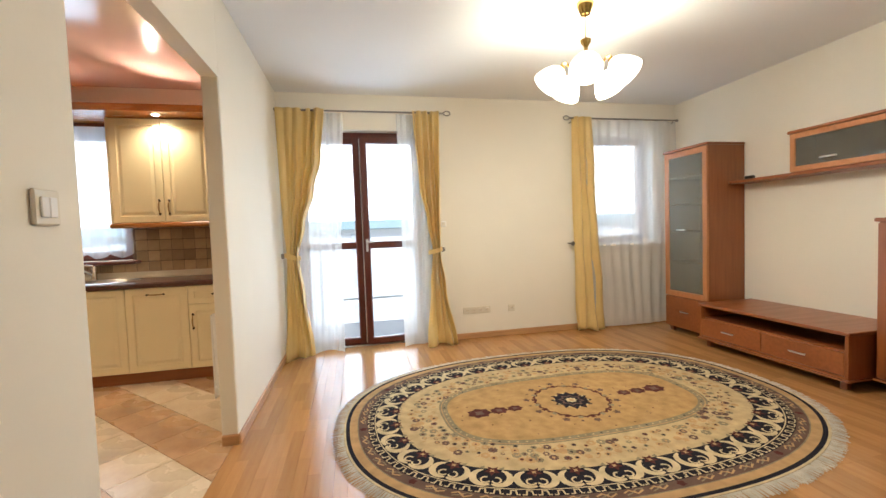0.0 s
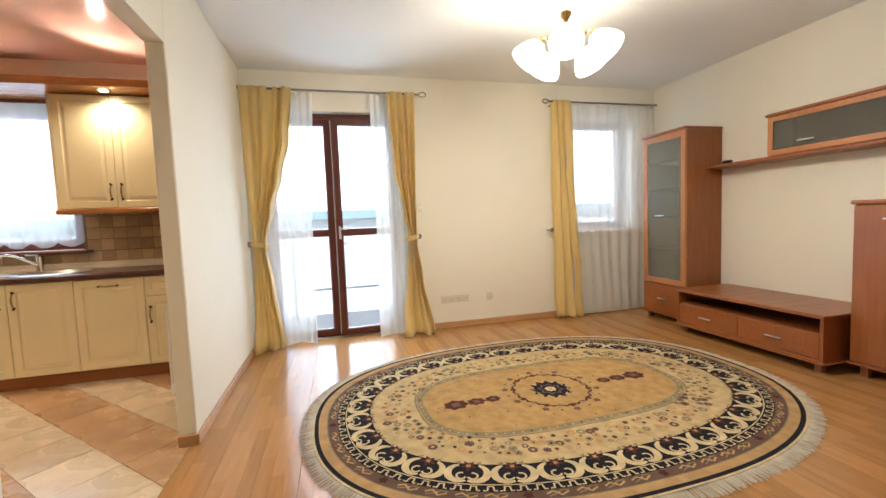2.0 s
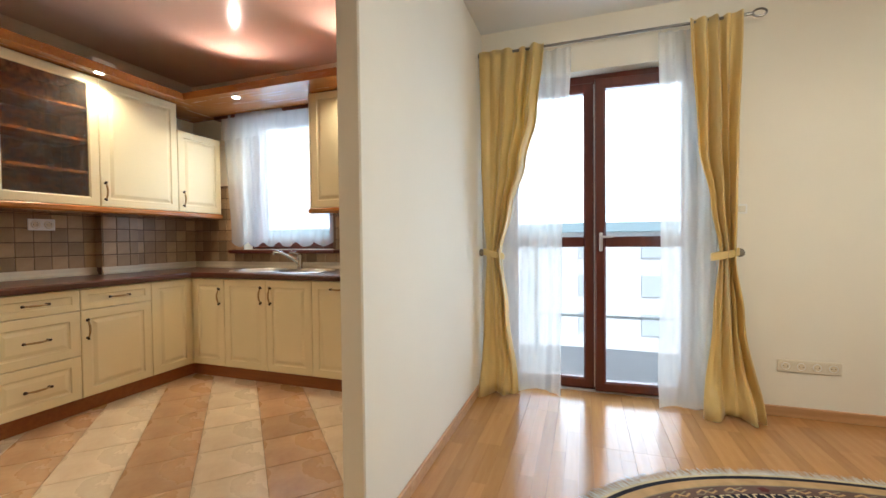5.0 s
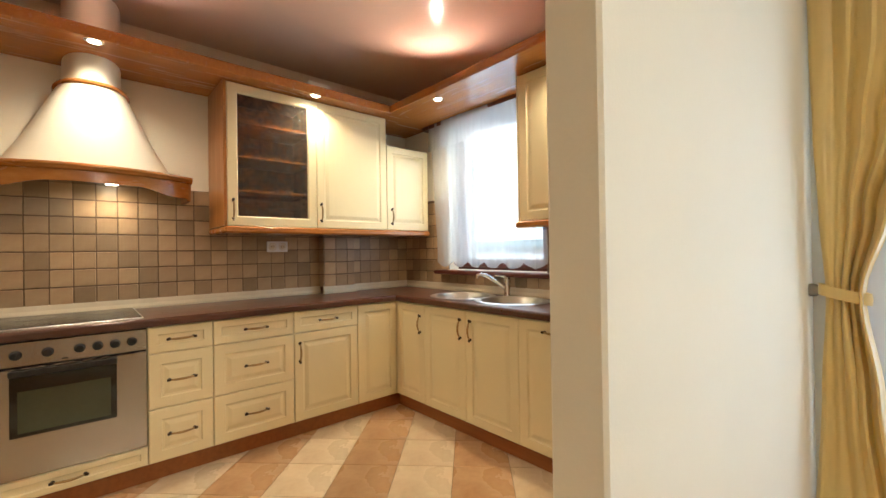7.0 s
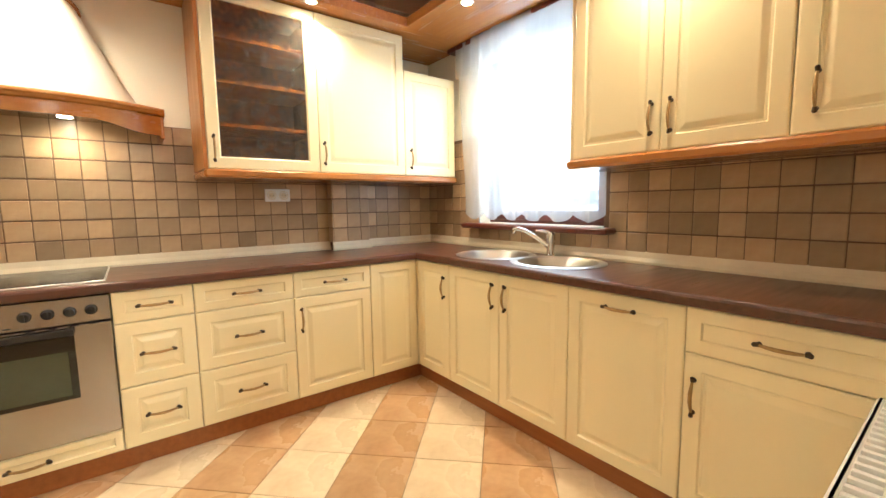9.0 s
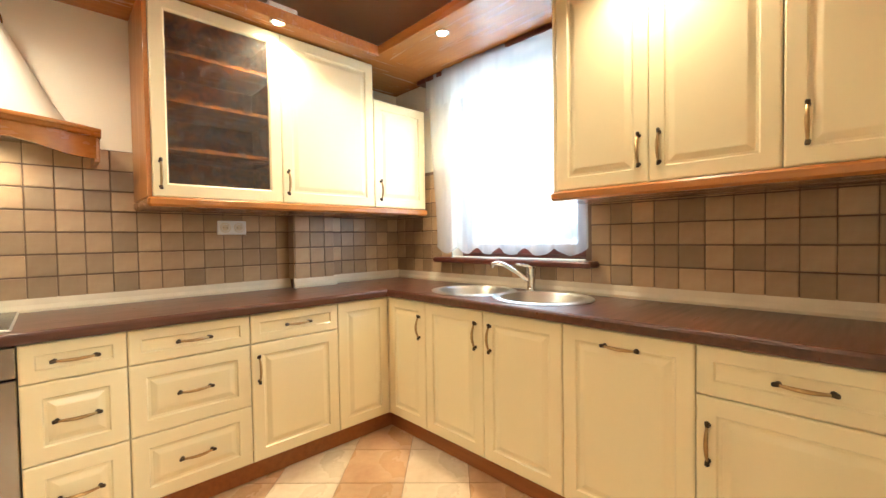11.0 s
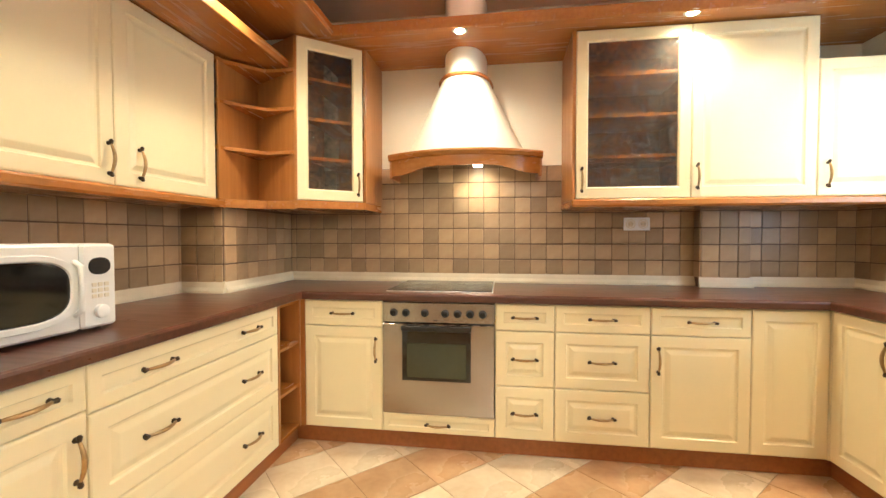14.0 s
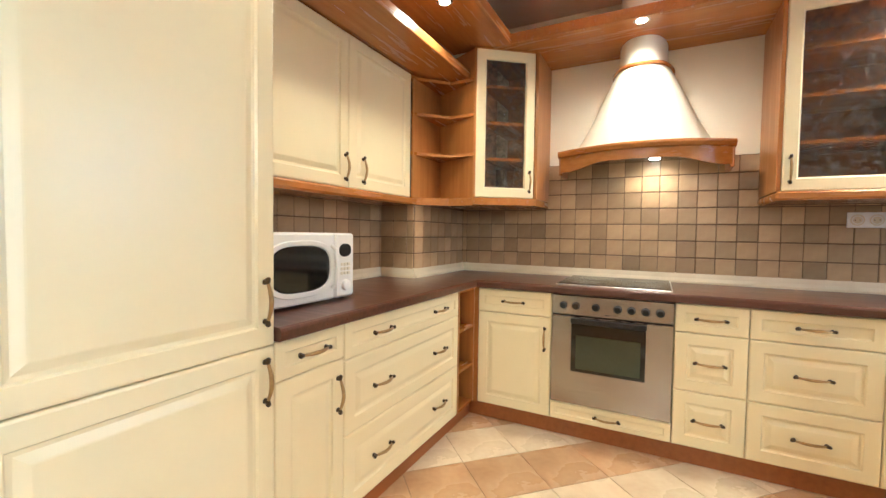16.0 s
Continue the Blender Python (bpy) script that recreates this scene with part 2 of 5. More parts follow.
M_ALU = mat("matt_aluminium", (0.70, 0.69, 0.67), 0.33, 1.0, var=0.05)
M_PEWTER = mat("pewter_rod", (0.30, 0.28, 0.25), 0.35, 1.0, var=0.15, scale=30)
M_BRASS = mat("aged_brass", (0.46, 0.31, 0.14), 0.36, 1.0, var=0.3, scale=40)
M_BRONZE = mat("dark_bronze", (0.075, 0.052, 0.032), 0.38, 0.8, var=0.3, scale=50)
M_GOLD = mat("polished_brass", (0.62, 0.42, 0.13), 0.18, 1.0, var=0.1, scale=20)
M_BLACK = mat("black_plastic", (0.012, 0.012, 0.013), 0.3, var=0.2)
M_BGLASS = mat("black_glass", (0.010, 0.011, 0.010), 0.06, var=0.1, spec=0.6)
M_OVENGL = mat("oven_window", (0.050, 0.058, 0.035), 0.08, var=0.25, scale=4, spec=0.6)
M_WHITE = mat("white_plastic", (0.82, 0.81, 0.78), 0.35, var=0.04, scale=8)
M_IVORY = mat("ivory_plastic", (0.74, 0.68, 0.55), 0.38, var=0.04, scale=8)
M_UPSTAND = mat("cream_upstand", (0.74, 0.64, 0.47), 0.4, var=0.12, scale=9)
M_TILE = mat("wall_tile", (0.48, 0.333, 0.188), 0.34, var=0.0, colour2=(0.35, 0.220, 0.118), scale=7, bump=0.4, bump_scale=30, rand=0.33)
M_GROUT = mat("grout", (0.16, 0.098, 0.062), 0.85, var=0.2, scale=20)
M_FGROUT = mat("floor_grout", (0.40, 0.28, 0.17), 0.85, var=0.3, scale=12)
M_FT_CREAM = mat("floor_tile_cream", (0.77, 0.65, 0.47), 0.28, colour2=(0.57, 0.42, 0.26), scale=4, bump=0.12, bump_scale=30, rand=0.10)
M_FT_TERRA = mat("floor_tile_terracotta", (0.60, 0.39, 0.21), 0.28, colour2=(0.38, 0.21, 0.10), scale=4, bump=0.12, bump_scale=30, rand=0.14)
M_PLANK = mat("laminate_strip", (0.46, 0.237, 0.084), 0.19, colour2=(0.38, 0.182, 0.061), scale=2.2, bump=0.012, bump_scale=22, stretch=(16, 1.2, 16), rand=0.15, island=True)
M_PANE = glass("window_glass", (1, 1, 1), 0.0, 0.93)
M_FROST = glass("frosted_glass", (0.80, 0.80, 0.71), 0.25, 0.66, body=0.50)
M_SMOKE = glass("smoked_glass", (0.66, 0.64, 0.56), 0.03, 0.60, body=0.36)
M_RIPPLE = glass("rippled_glass", (0.90, 0.82, 0.72), 0.06, 0.74, bump=1.0, bump_scale=75, body=0.14)
M_YELLOW = cloth("yellow_satin", (0.88, 0.67, 0.27), 0.0, 0.30, rough=0.34, sheen=0.3)
M_SHEER = cloth("white_voile", (0.94, 0.93, 0.90), 0.40, 0.22)
M_LACE = cloth("white_lace", (0.88, 0.92, 0.96), 0.58, 0.36)
M_SHADE = glow("opal_glass_lit", (1.0, 0.89, 0.68), 3.6)
M_LED = glow("halogen_lens", (1.0, 0.86, 0.60), 40.0)
M_DIAL = mat("dark_display", (0.02, 0.022, 0.02), 0.2, var=0.2)

from mathutils.geometry import tessellate_polygon

# ---- plan ----
PX0, PX1 = -0.425, -0.335          # partition between kitchen and living room
XP0, XP1 = PX0 + 0.06, PX1 + 0.06   # the same faces in the kitchen's own grid
XE, XW = 4.20, -3.17               # east wall of the living room, west wall of the kitchen
YN, YK = 5.04, 5.10                # north walls of living room and kitchen
YS, YKS = -0.9, 1.35               # south walls
YJ0, YJ1 = 2.0, 3.26              # opening between the rooms
CEIL, LINTEL = 2.60, 2.09
OUT = 5.38
YF, XF, NF = 1.955, -2.588, 4.566  # cabinet fronts: south, west and north runs
WT = 0.848                         # worktop level


def cells(xs, zs, holes):
    """Rectangles of a wall, without its openings."""
    for a, b in zip(xs, xs[1:]):
        for c, d in zip(zs, zs[1:]):
            if (a, c) not in holes:
                yield a, c, b, d


# ---- walls, ceilings ----
g = Geo()
for a, c, b, d in cells([PX1, -0.20, 1.10, 2.96, 3.88, XE + 0.2], [0, 0.97, 2.24, CEIL], {(-0.20, 0), (-0.20, 0.97), (2.96, 0.97)}):
    g.box(a, YN, c, b, OUT, d, 0)
wall_north = solid("wall_north", g, M_WALL, "warm white painted plaster wall with window openings", "wall", "structure")
g = Geo()
for a, c, b, d in cells([XW - 0.2, -2.57, -1.60, XP1], [0, 1.02, 2.24, CEIL], {(-2.57, 1.02)}):
    g.box(a, YK, c, b, OUT + 0.05, d, 0)
wall_north_2 = solid("wall_north_2", g, M_WALL, "kitchen outer wall with window opening", "wall", "structure")
wall_west = solid("wall_west", Geo().box(XW - 0.2, YKS - 0.2, 0, XW, YK, CEIL, 0), M_WALL, "warm white painted kitchen wall with tiled splashback", "wall", "structure")
wall_south_2 = solid("wall_south_2", Geo().box(XW, YKS - 0.15, 0, XP0, YKS, CEIL, 0), M_WALL, "painted kitchen wall with tiled splashback", "wall", "structure")
g = Geo().box(PX0, YJ1, 0, PX1, YK, CEIL, 0.006).box(PX0, YJ0, LINTEL, PX1, YJ1, CEIL, 0).box(PX0, YS, 0, PX1, YJ0, CEIL, 0.006)
wall_partition = solid("wall_partition", g, M_WALL, "warm white partition wall with a wide open doorway", "wall", "structure")
wall_east = solid("wall_east", Geo().box(XE, YS - 0.2, 0, XE + 0.2, YN, CEIL, 0), M_WALL, "warm white painted living room wall", "wall", "structure")
wall_south = solid("wall_south", Geo().box(PX0, YS - 0.2, 0, XE, YS, CEIL, 0), M_WALL, "warm white painted wall", "wall", "structure")
solid("ceiling", Geo().box(PX0, YS - 0.2, CEIL, XE + 0.2, OUT, CEIL + 0.15, 0), M_CEIL, "plain white painted living room ceiling", "ceiling", "structure")
solid("ceiling_2", Geo().box(XW - 0.2, YKS - 0.2, CEIL, XP0, OUT + 0.08, CEIL + 0.15, 0), M_KCEIL, "pale glossy kitchen ceiling", "ceiling", "structure")

# piers boxed out of the kitchen walls
pier = solid("wall_pier", Geo().box(XW, 4.22, WT, -3.09, 4.49, 1.60, 0.002), M_GROUT, "tiled pipe boxing on the kitchen wall", "wall", "structure")
pier_2 = solid("wall_pier_2", Geo().box(XW, YKS, WT, -2.45, 1.60, 2.07, 0.002), M_GROUT, "tiled corner boxing on the kitchen wall", "wall", "structure")

# ---- floors ----
floor_base = solid("floor_2", Geo().box(PX1 - 0.0315, YS, -0.12, XE, YN + 0.3, -0.010, 0), M_BASE, "beech laminate floor in three-strip boards", "floor", "structure")
kitchen_floor = solid("floor", Geo().box(XW, YKS, -0.12, XP1 - 0.032, YK, -0.003, 0), M_FGROUT, "cream and terracotta floor tiles laid diagonally", "floor", "structure")


def baseboard(name, x0, y0, x1, y1):
    return solid(name, Geo().box(x0, y0, 0, x1, y1, 0.062, 0.004), M_BASE, "beech veneer skirting board along the wall", "baseboard", "structure")


baseboard("baseboard", 1.12, YN - 0.018, XE - 0.02, YN)
baseboard("baseboard_2", PX1 + 0.018, YN - 0.018, -0.22, YN)
baseboard("baseboard_3", PX1, YJ1 - 0.014, PX1 + 0.016, YN)
baseboard("baseboard_4", PX0 + 0.002, YJ1 - 0.016, PX1, YJ1)
baseboard("baseboard_5", PX1, YS, PX1 + 0.016, YJ0)
baseboard("baseboard_6", XE - 0.016, YS, XE, YN - 0.02)
baseboard("baseboard_7", PX1 + 0.02, YS, XE - 0.02, YS + 0.016)

# ---- windows and balcony door ----


def sash(parent, x0, x1, z0, z1, y, w, d=0.06, rails=()):
    """One glazed sash: stiles, rails and pane."""
    s = part("sash", Geo().mitred(x0, z0, x1, z1, w, y, y + d, 0.006), M_MAHOG, parent)
    for z in rails:
        part("glazing_bar", Geo().box(x0 + w, y + 0.003, z - 0.035, x1 - w, y + d - 0.003, z + 0.035, 0.004), M_MAHOG, s)
    p = part("pane", Geo().box(x0 + w - 0.005, y + d / 2, z0 + w - 0.005, x1 - w + 0.005, y + d / 2 + 0.006, z1 - w + 0.005, 0), M_PANE, s)
    p.visible_shadow = False
    return s


door_1 = thing("door_1", "double mahogany-stained glazed balcony door, one leaf ajar", "balcony door", pose(0, 0, 0), kind="structure")
y = YN + 0.10
part("frame", Geo().mitred(-0.20, -0.03, 1.10, 2.24, 0.065, y, y + 0.09), M_MAHOG, door_1)
part("threshold", Geo().box(-0.20, y - 0.03, -0.005, 1.10, y - 0.001, 0.012, 0.003), M_ALU, door_1)
sash(door_1, -0.155, 0.445, 0.022, 2.185, y - 0.012, 0.068, rails=(1.065,))
ajar = sash(door_1, 0.452, 1.055, 0.022, 2.185, y - 0.030, 0.068, rails=(1.065,))
ajar.matrix_basis = Matrix.Translation((1.055, y, 0)) @ Matrix.Rotation(radians(4), 4, "Z") @ Matrix.Translation((-1.055, -y, 0))
part("weather_seal", Geo().box(0.4435, y - 0.006, 0.03, 0.4535, y + 0.04, 2.17, 0), M_ALU, door_1)
g = Geo().box(0.475, y - 0.044, 1.00, 0.497, y - 0.030, 1.13, 0.004).tube([(0.486, y - 0.045, 1.10), (0.486, y - 0.075, 1.10), (0.56, y - 0.08, 1.10)], 0.008)
part("door_handle", g, M_ALU, ajar, "matt metal lever handle", True)

window_1 = thing("window_1", "mahogany-framed window behind a white voile curtain", "window", pose(0, 0, 0), kind="structure")
y = YN + 0.13
g = Geo().mitred(2.96, 0.97, 3.88, 2.24, 0.055, y, y + 0.08)
part("frame", g, M_MAHOG, window_1)
sash(window_1, 2.99, 3.85, 1.0, 2.20, y - 0.012, 0.06)
part("sill", Geo().box(2.97, YN - 0.075, 0.945, 3.94, y, 0.972, 0.006), M_WALL, window_1)

window_2 = thing("window_2", "mahogany-framed kitchen window behind a lace curtain", "window", pose(0, 0, 0), kind="structure")
y = YK + 0.10
g = Geo().mitred(-2.57, 1.02, -1.60, 2.24, 0.055, y, y + 0.08)
part("frame", g, M_MAHOG, window_2)
sash(window_2, -2.53, -1.64, 1.04, 2.20, y - 0.012, 0.065)
part("sill", Geo().box(-2.665, YK - 0.10, 0.985, -1.53, y, 1.018, 0.008), M_MAHOG, window_2)

# ---- outside ----
solid("ground", Geo().box(-300, 5.9, -9.6, 300, 400, -9.5, 0), mat("pale_paving", (0.55, 0.55, 0.54), 0.9, var=0.2, scale=0.3), "pale ground far below the balcony", "ground", "structure")
solid("balcony_floor", Geo().box(-1.6, OUT, -0.25, 2.6, 6.6, -0.06, 0.01), mat("pale_concrete", (0.6, 0.6, 0.58), 0.8, var=0.12), "pale concrete balcony floor outside the glazed door", "balcony", "structure")
railing = thing("balcony_railing", "slim pale metal balcony railing with horizontal bars", "railing", pose(0, 6.5, -0.06))
M_RAIL = mat("painted_rail", (0.55, 0.60, 0.60), 0.5, var=0.05)
for x in (-1.5, -0.1, 1.3, 2.5):
    part("post", Geo().box(x - 0.02, -0.02, 0, x + 0.02, 0.02, 1.10, 0.003), M_RAIL, railing)
for z in (0.35, 1.08):
    part("rail", Geo().tube([(-1.5, 0, z), (2.5, 0, z)], 0.014 if z < 1 else 0.022), M_RAIL, railing, smooth=True)
block = thing("apartment_block", "pale rendered apartment block across the street", "building", pose(0, 34, -9.5))
M_RENDER = mat("pale_render", (0.88, 0.88, 0.87), 0.9, var=0.04, scale=0.3)
M_FARWIN = mat("far_window_glass", (0.72, 0.77, 0.80), 0.25, var=0.2, scale=0.5)
M_ROOF = mat("grey_green_roof", (0.42, 0.56, 0.60), 0.7, var=0.15, scale=0.4)
part("wall", Geo().box(-40, 0, 0, 40, 12, 11.0, 0), M_RENDER, block)
part("roof", Geo().box(-40.5, -0.6, 11.0, 40.5, 12.6, 11.7, 0.05), M_ROOF, block)
wmesh = Geo().box(-0.75, -0.12, 0, 0.75, 0.05, 1.5, 0.02).mesh("window", M_FARWIN)
for i in range(-8, 9):
    for k in range(4):
        w = part("window", wmesh, None, block)
        w.location = (i * 4.2 + 0.8, 0, 0.9 + 2.75 * k)
haze = bpy.data.materials.new("white_sky_haze")
haze.use_nodes = True
haze.node_tree.nodes["Principled BSDF"].inputs["Base Color"].default_value = (0.8, 0.8, 0.8, 1)
haze.node_tree.nodes["Principled BSDF"].inputs["Emission Color"].default_value = (0.93, 0.97, 1.0, 1)
haze.node_tree.nodes["Principled BSDF"].inputs["Emission Strength"].default_value = 2.6
solid("backdrop", Geo().box(-160, 120, -10, 160, 121, 90, 0), haze, "plain white overcast sky beyond the houses", "sky", "structure")

# ---- kitchen cabinets ----


def raised(w, h, border=0.055, t=0.02):
    """A front with rounded rim and raised centre panel, its face at y = 0."""
    b = min(border, w * 0.22, h * 0.30)
    ring = lambda d, y: [(d, y, d), (w - d, y, d), (w - d, y, h - d), (d, y, h - d)]
    rings = [ring(0.0, t), ring(0.0, 0.006), ring(0.002, 0.002), ring(0.007, 0.0), ring(b, 0.0), ring(b + 0.005, 0.007), ring(b + 0.014, 0.008)]
    if min(w, h) > 2 * b + 0.09:
        rings += [ring(b + 0.034, 0.0015), ring(b + 0.038, 0.0008)]
    return Geo().loft(rings)


def bow_handle(length=0.105):
    """An aged brass bow handle with dark ends, lying along x with its feet at y = 0."""
    n = 9
    path = [(-length / 2 + length * i / (n - 1), -0.012 - 0.016 * math.sin(math.pi * i / (n - 1)), 0) for i in range(n)]
    g = Geo().tube(path, [0.0042 + 0.0024 * math.sin(math.pi * i / (n - 1)) for i in range(n)], 8, 0)
    for s in (-1, 1):
        x = s * length / 2
        g.tube([(x, 0, 0), (x, -0.014, 0)], [0.0085, 0.006], 8, 1)
        g.tube([(x - s * 0.004, -0.012, 0), (x + s * 0.010, -0.014, 0), (x + s * 0.014, -0.014, 0)], [0.006, 0.0075, 0.004], 8, 1)
    return g.mesh("handle", [M_BRASS, M_BRONZE], True)


HANDLE = bow_handle(0.112)


def put_handle(front, x, z, upright=False):
    h = part("handle", HANDLE, None, front, "aged brass bow handle with dark ends")
    h.matrix_basis = pose(x, 0, z, 0, 90 if upright else 0, 0)
    return h


def front(parent, name, x0, x1, z0, z1, handle=None, geo=None, material=None):
    """A door or drawer front in the face of a unit; handle: (x, z, upright) from its lower left corner."""
    gap = 0.0014
    g = geo or raised(x1 - x0 - 2 * gap, z1 - z0 - 2 * gap)
    f = part(name, g, material or M_CREAM, parent)
    f.location = (x0 + gap, 0, z0 + gap)
    if handle:
        put_handle(f, handle[0] - gap, handle[1] - gap, handle[2])
    return f


def unit(name, label, m, w, z0, z1, depth, carcass=None, ends=False, open_front=False, group=""):
    """A cabinet body behind its fronts; x runs along the face, y goes back from it."""
    ob = thing(name, label, "cabinet", m, group)
    g = Geo()
    if open_front:
        t = 0.018
        g.box(0, 0.021, z0, t, depth, z1, 0.001).box(w - t, 0.021, z0, w, depth, z1, 0.001)
        g.box(t, 0.021, z0, w - t, depth, z0 + t, 0.001).box(t, 0.021, z1 - t, w - t, depth, z1, 0.001).box(t, depth - 0.01, z0 + t, w - t, depth, z1 - t, 0)
    else:
        g.box(0.0005, 0.021, z0, w - 0.0005, depth, z1, 0.001)
    part("body", g, carcass or M_GAP, ob)
    return ob


def west(y0, x=XF):
    return pose(x, y0, 0, 0, 0, 90)


def north(x0, y=NF):
    return pose(x0, y, 0)


def south(x0, y=YF):
    return pose(x0, y, 0, 0, 0, 180)


Z0, Z1 = 0.10, 0.803
D = 0.56
BASE = "fitted kitchen base units"

u = unit("base_cabinet", "cream raised-panel base cabinet with drawer beside the oven", west(1.98), 0.441, Z0, Z1, D, group=BASE)
front(u, "drawer", 0, 0.441, 0.662, Z1, (0.22, 0.07, False))
front(u, "door", 0, 0.441, Z0, 0.662, (0.405, 0.44, True))

u = unit("base_cabinet", "narrow cream three-drawer base cabinet beside the oven", west(3.02), 0.30, Z0, Z1, D, group=BASE)
for a, b in ((0.662, Z1), (0.375, 0.662), (Z0, 0.375)):
    front(u, "drawer", 0, 0.30, a, b, (0.15, (b - a) / 2, False))
u = unit("base_cabinet", "cream three-drawer base cabinet with bow handles", west(3.32), 0.457, Z0, Z1, D, group=BASE)
for a, b in ((0.662, Z1), (0.375, 0.662), (Z0, 0.375)):
    front(u, "drawer", 0, 0.457, a, b, (0.228, (b - a) / 2, False))
u = unit("base_cabinet", "cream base cabinet with one drawer over a door", west(3.777), 0.454, Z0, Z1, D, group=BASE)
front(u, "drawer", 0, 0.454, 0.662, Z1, (0.23, 0.07, False))
front(u, "door", 0, 0.454, Z0, 0.662, (0.035, 0.44, True))
u = unit("base_cabinet", "cream corner base cabinet with two folding doors", west(4.231), 0.335, Z0, Z1, D, group=BASE)
front(u, "door", 0, 0.333, Z0, Z1)
u = unit("base_cabinet", "cream corner base cabinet door beside the sink", north(XF + 0.002), 0.331, Z0, Z1, 0.5, group=BASE)
front(u, "door", 0.0, 0.331, Z0, Z1, (0.285, 0.56, True))
u = thing("sink_cabinet", "cream two-door cabinet under the sink", "cabinet", north(-2.255), BASE)
g = Geo().box(0, 0.021, Z0, 0.018, 0.5, Z1, 0).box(0.804, 0.021, Z0, 0.822, 0.5, Z1, 0).box(0.018, 0.021, Z0, 0.804, 0.5, Z0 + 0.018, 0).box(0.018, 0.021, Z1 - 0.08, 0.804, 0.035, Z1, 0)
part("body", g, M_CARC, u)
front(u, "door", 0, 0.409, Z0, Z1, (0.365, 0.58, True))
front(u, "door", 0.409, 0.822, Z0, Z1, (0.045, 0.58, True))
u = unit("dishwasher", "integrated dishwasher behind a cream panel with one handle", north(-1.433), 0.465, Z0, Z1, 0.5, group=BASE)
front(u, "door", 0, 0.465, Z0, Z1, (0.23, 0.645, False))
u = unit("base_cabinet", "cream base cabinet with a drawer beside the doorway wall", north(-0.968), 0.60, Z0, Z1, 0.5, group=BASE)
front(u, "drawer", 0, 0.60, 0.645, Z1, (0.26, 0.08, False))
front(u, "door", 0, 0.60, Z0, 0.645, (0.035, 0.40, True))
# south run
u = unit("base_cabinet", "narrow cream base cabinet with a drawer beside the fridge", south(-1.11), 0.30, Z0, Z1, D, group=BASE)
front(u, "drawer", 0, 0.30, 0.68, Z1, (0.15, 0.062, False))
front(u, "door", 0, 0.30, Z0, 0.68, (0.265, 0.46, True))
u = unit("base_cabinet", "wide cream cabinet with three deep drawers", south(-1.41), 0.95, Z0, Z1, D, group=BASE)
for a, b in ((0.665, Z1), (0.385, 0.665), (Z0, 0.385)):
    f = front(u, "drawer", 0, 0.95, a, b, (0.23, (b - a) / 2, False))
    put_handle(f, 0.72, (b - a) / 2)
u = thing("open_shelf_unit", "narrow open wooden base shelf in the kitchen corner", "shelf", south(-2.36))
w = 0.228
g = Geo().box(0, 0, Z0, 0.016, 0.42, Z1, 0.001).box(w - 0.016, 0, Z0, w, 0.42, Z1, 0.001).box(0.016, 0.40, Z0, w - 0.016, 0.42, Z1, 0)
part("body", g, M_ALDER, u)
for z in (Z0, 0.325, 0.56, Z1 - 0.016):
    part("shelf", Geo().box(0.016, 0.004, z, w - 0.016, 0.40, z + 0.016, 0.001), M_ALDER_X, u)
u = thing("glass_bowl", "small clear glass dish on the corner shelf", "bowl", pose(-2.47, 1.83, 0.576))
part("bowl", Geo().lathe([(0.02, 0), (0.045, 0.006), (0.06, 0.055), (0.057, 0.055), (0.042, 0.01), (0.001, 0.008)], 16), M_SMOKE, u, smooth=True)

# tall fridge housing
u = unit("fridge_cabinet", "tall cream cabinet with an integrated fridge freezer", south(-0.49), 0.62, Z0, 2.07, D, M_CREAM)
front(u, "door", 0.0, 0.62, Z0, 0.798, (0.585, 0.60, True))
front(u, "door", 0.0, 0.62, 0.798, 2.07, (0.585, 0.13, True))
solid("filler_strip", Geo().box(-0.489, YF - 0.04, Z0, XP0, YF - 0.02, 2.07, 0.001), M_CREAM, "cream filler strip beside the tall cabinet", "trim", "structure")

solid("filler_strip_3", Geo().box(XF - 0.02, 4.5650, Z0, XF + 0.003, NF + 0.02, Z1, 0.001), M_CREAM, "cream corner post between the base units", "trim", "structure")
solid("filler_strip_2", Geo().box(XF - 0.022, YF - 0.001, Z0, XF - 0.001, 1.979, Z1, 0.001), M_ALDER, "alder filler strip in the kitchen corner", "trim", "structure")
# plinths
for nm, a in (("plinth", (XF - 0.06, 1.905, XF - 0.042, NF + 0.06)), ("plinth_2", (XF - 0.042, NF + 0.042, XP0, NF + 0.06)), ("plinth_3", (XF - 0.042, YF - 0.06, XP0, YF - 0.042))):
    solid(nm, Geo().box(a[0], a[1], 0, a[2], a[3], 0.098, 0.002), M_PLINTH, "reddish brown wooden plinth under the base units", "plinth", "structure")


# worktop
ov = 0.022
edge = [(XP0, NF - ov), (XF + ov, NF - ov), (XF + ov, YF + ov), (-1.112, YF + ov), (-1.112, YKS), (XW, YKS), (XW, YK), (XP0, YK)]


def inset_top(p, d):
    (x, y), k = p, d
    sx = {XF + ov: -k, -1.112: 0, XP0: 0, XW: 0}.get(x, 0)
    sy = {NF - ov: k, YF + ov: -k, YKS: 0, YK: 0}.get(y, 0)
    return x + sx, y + sy


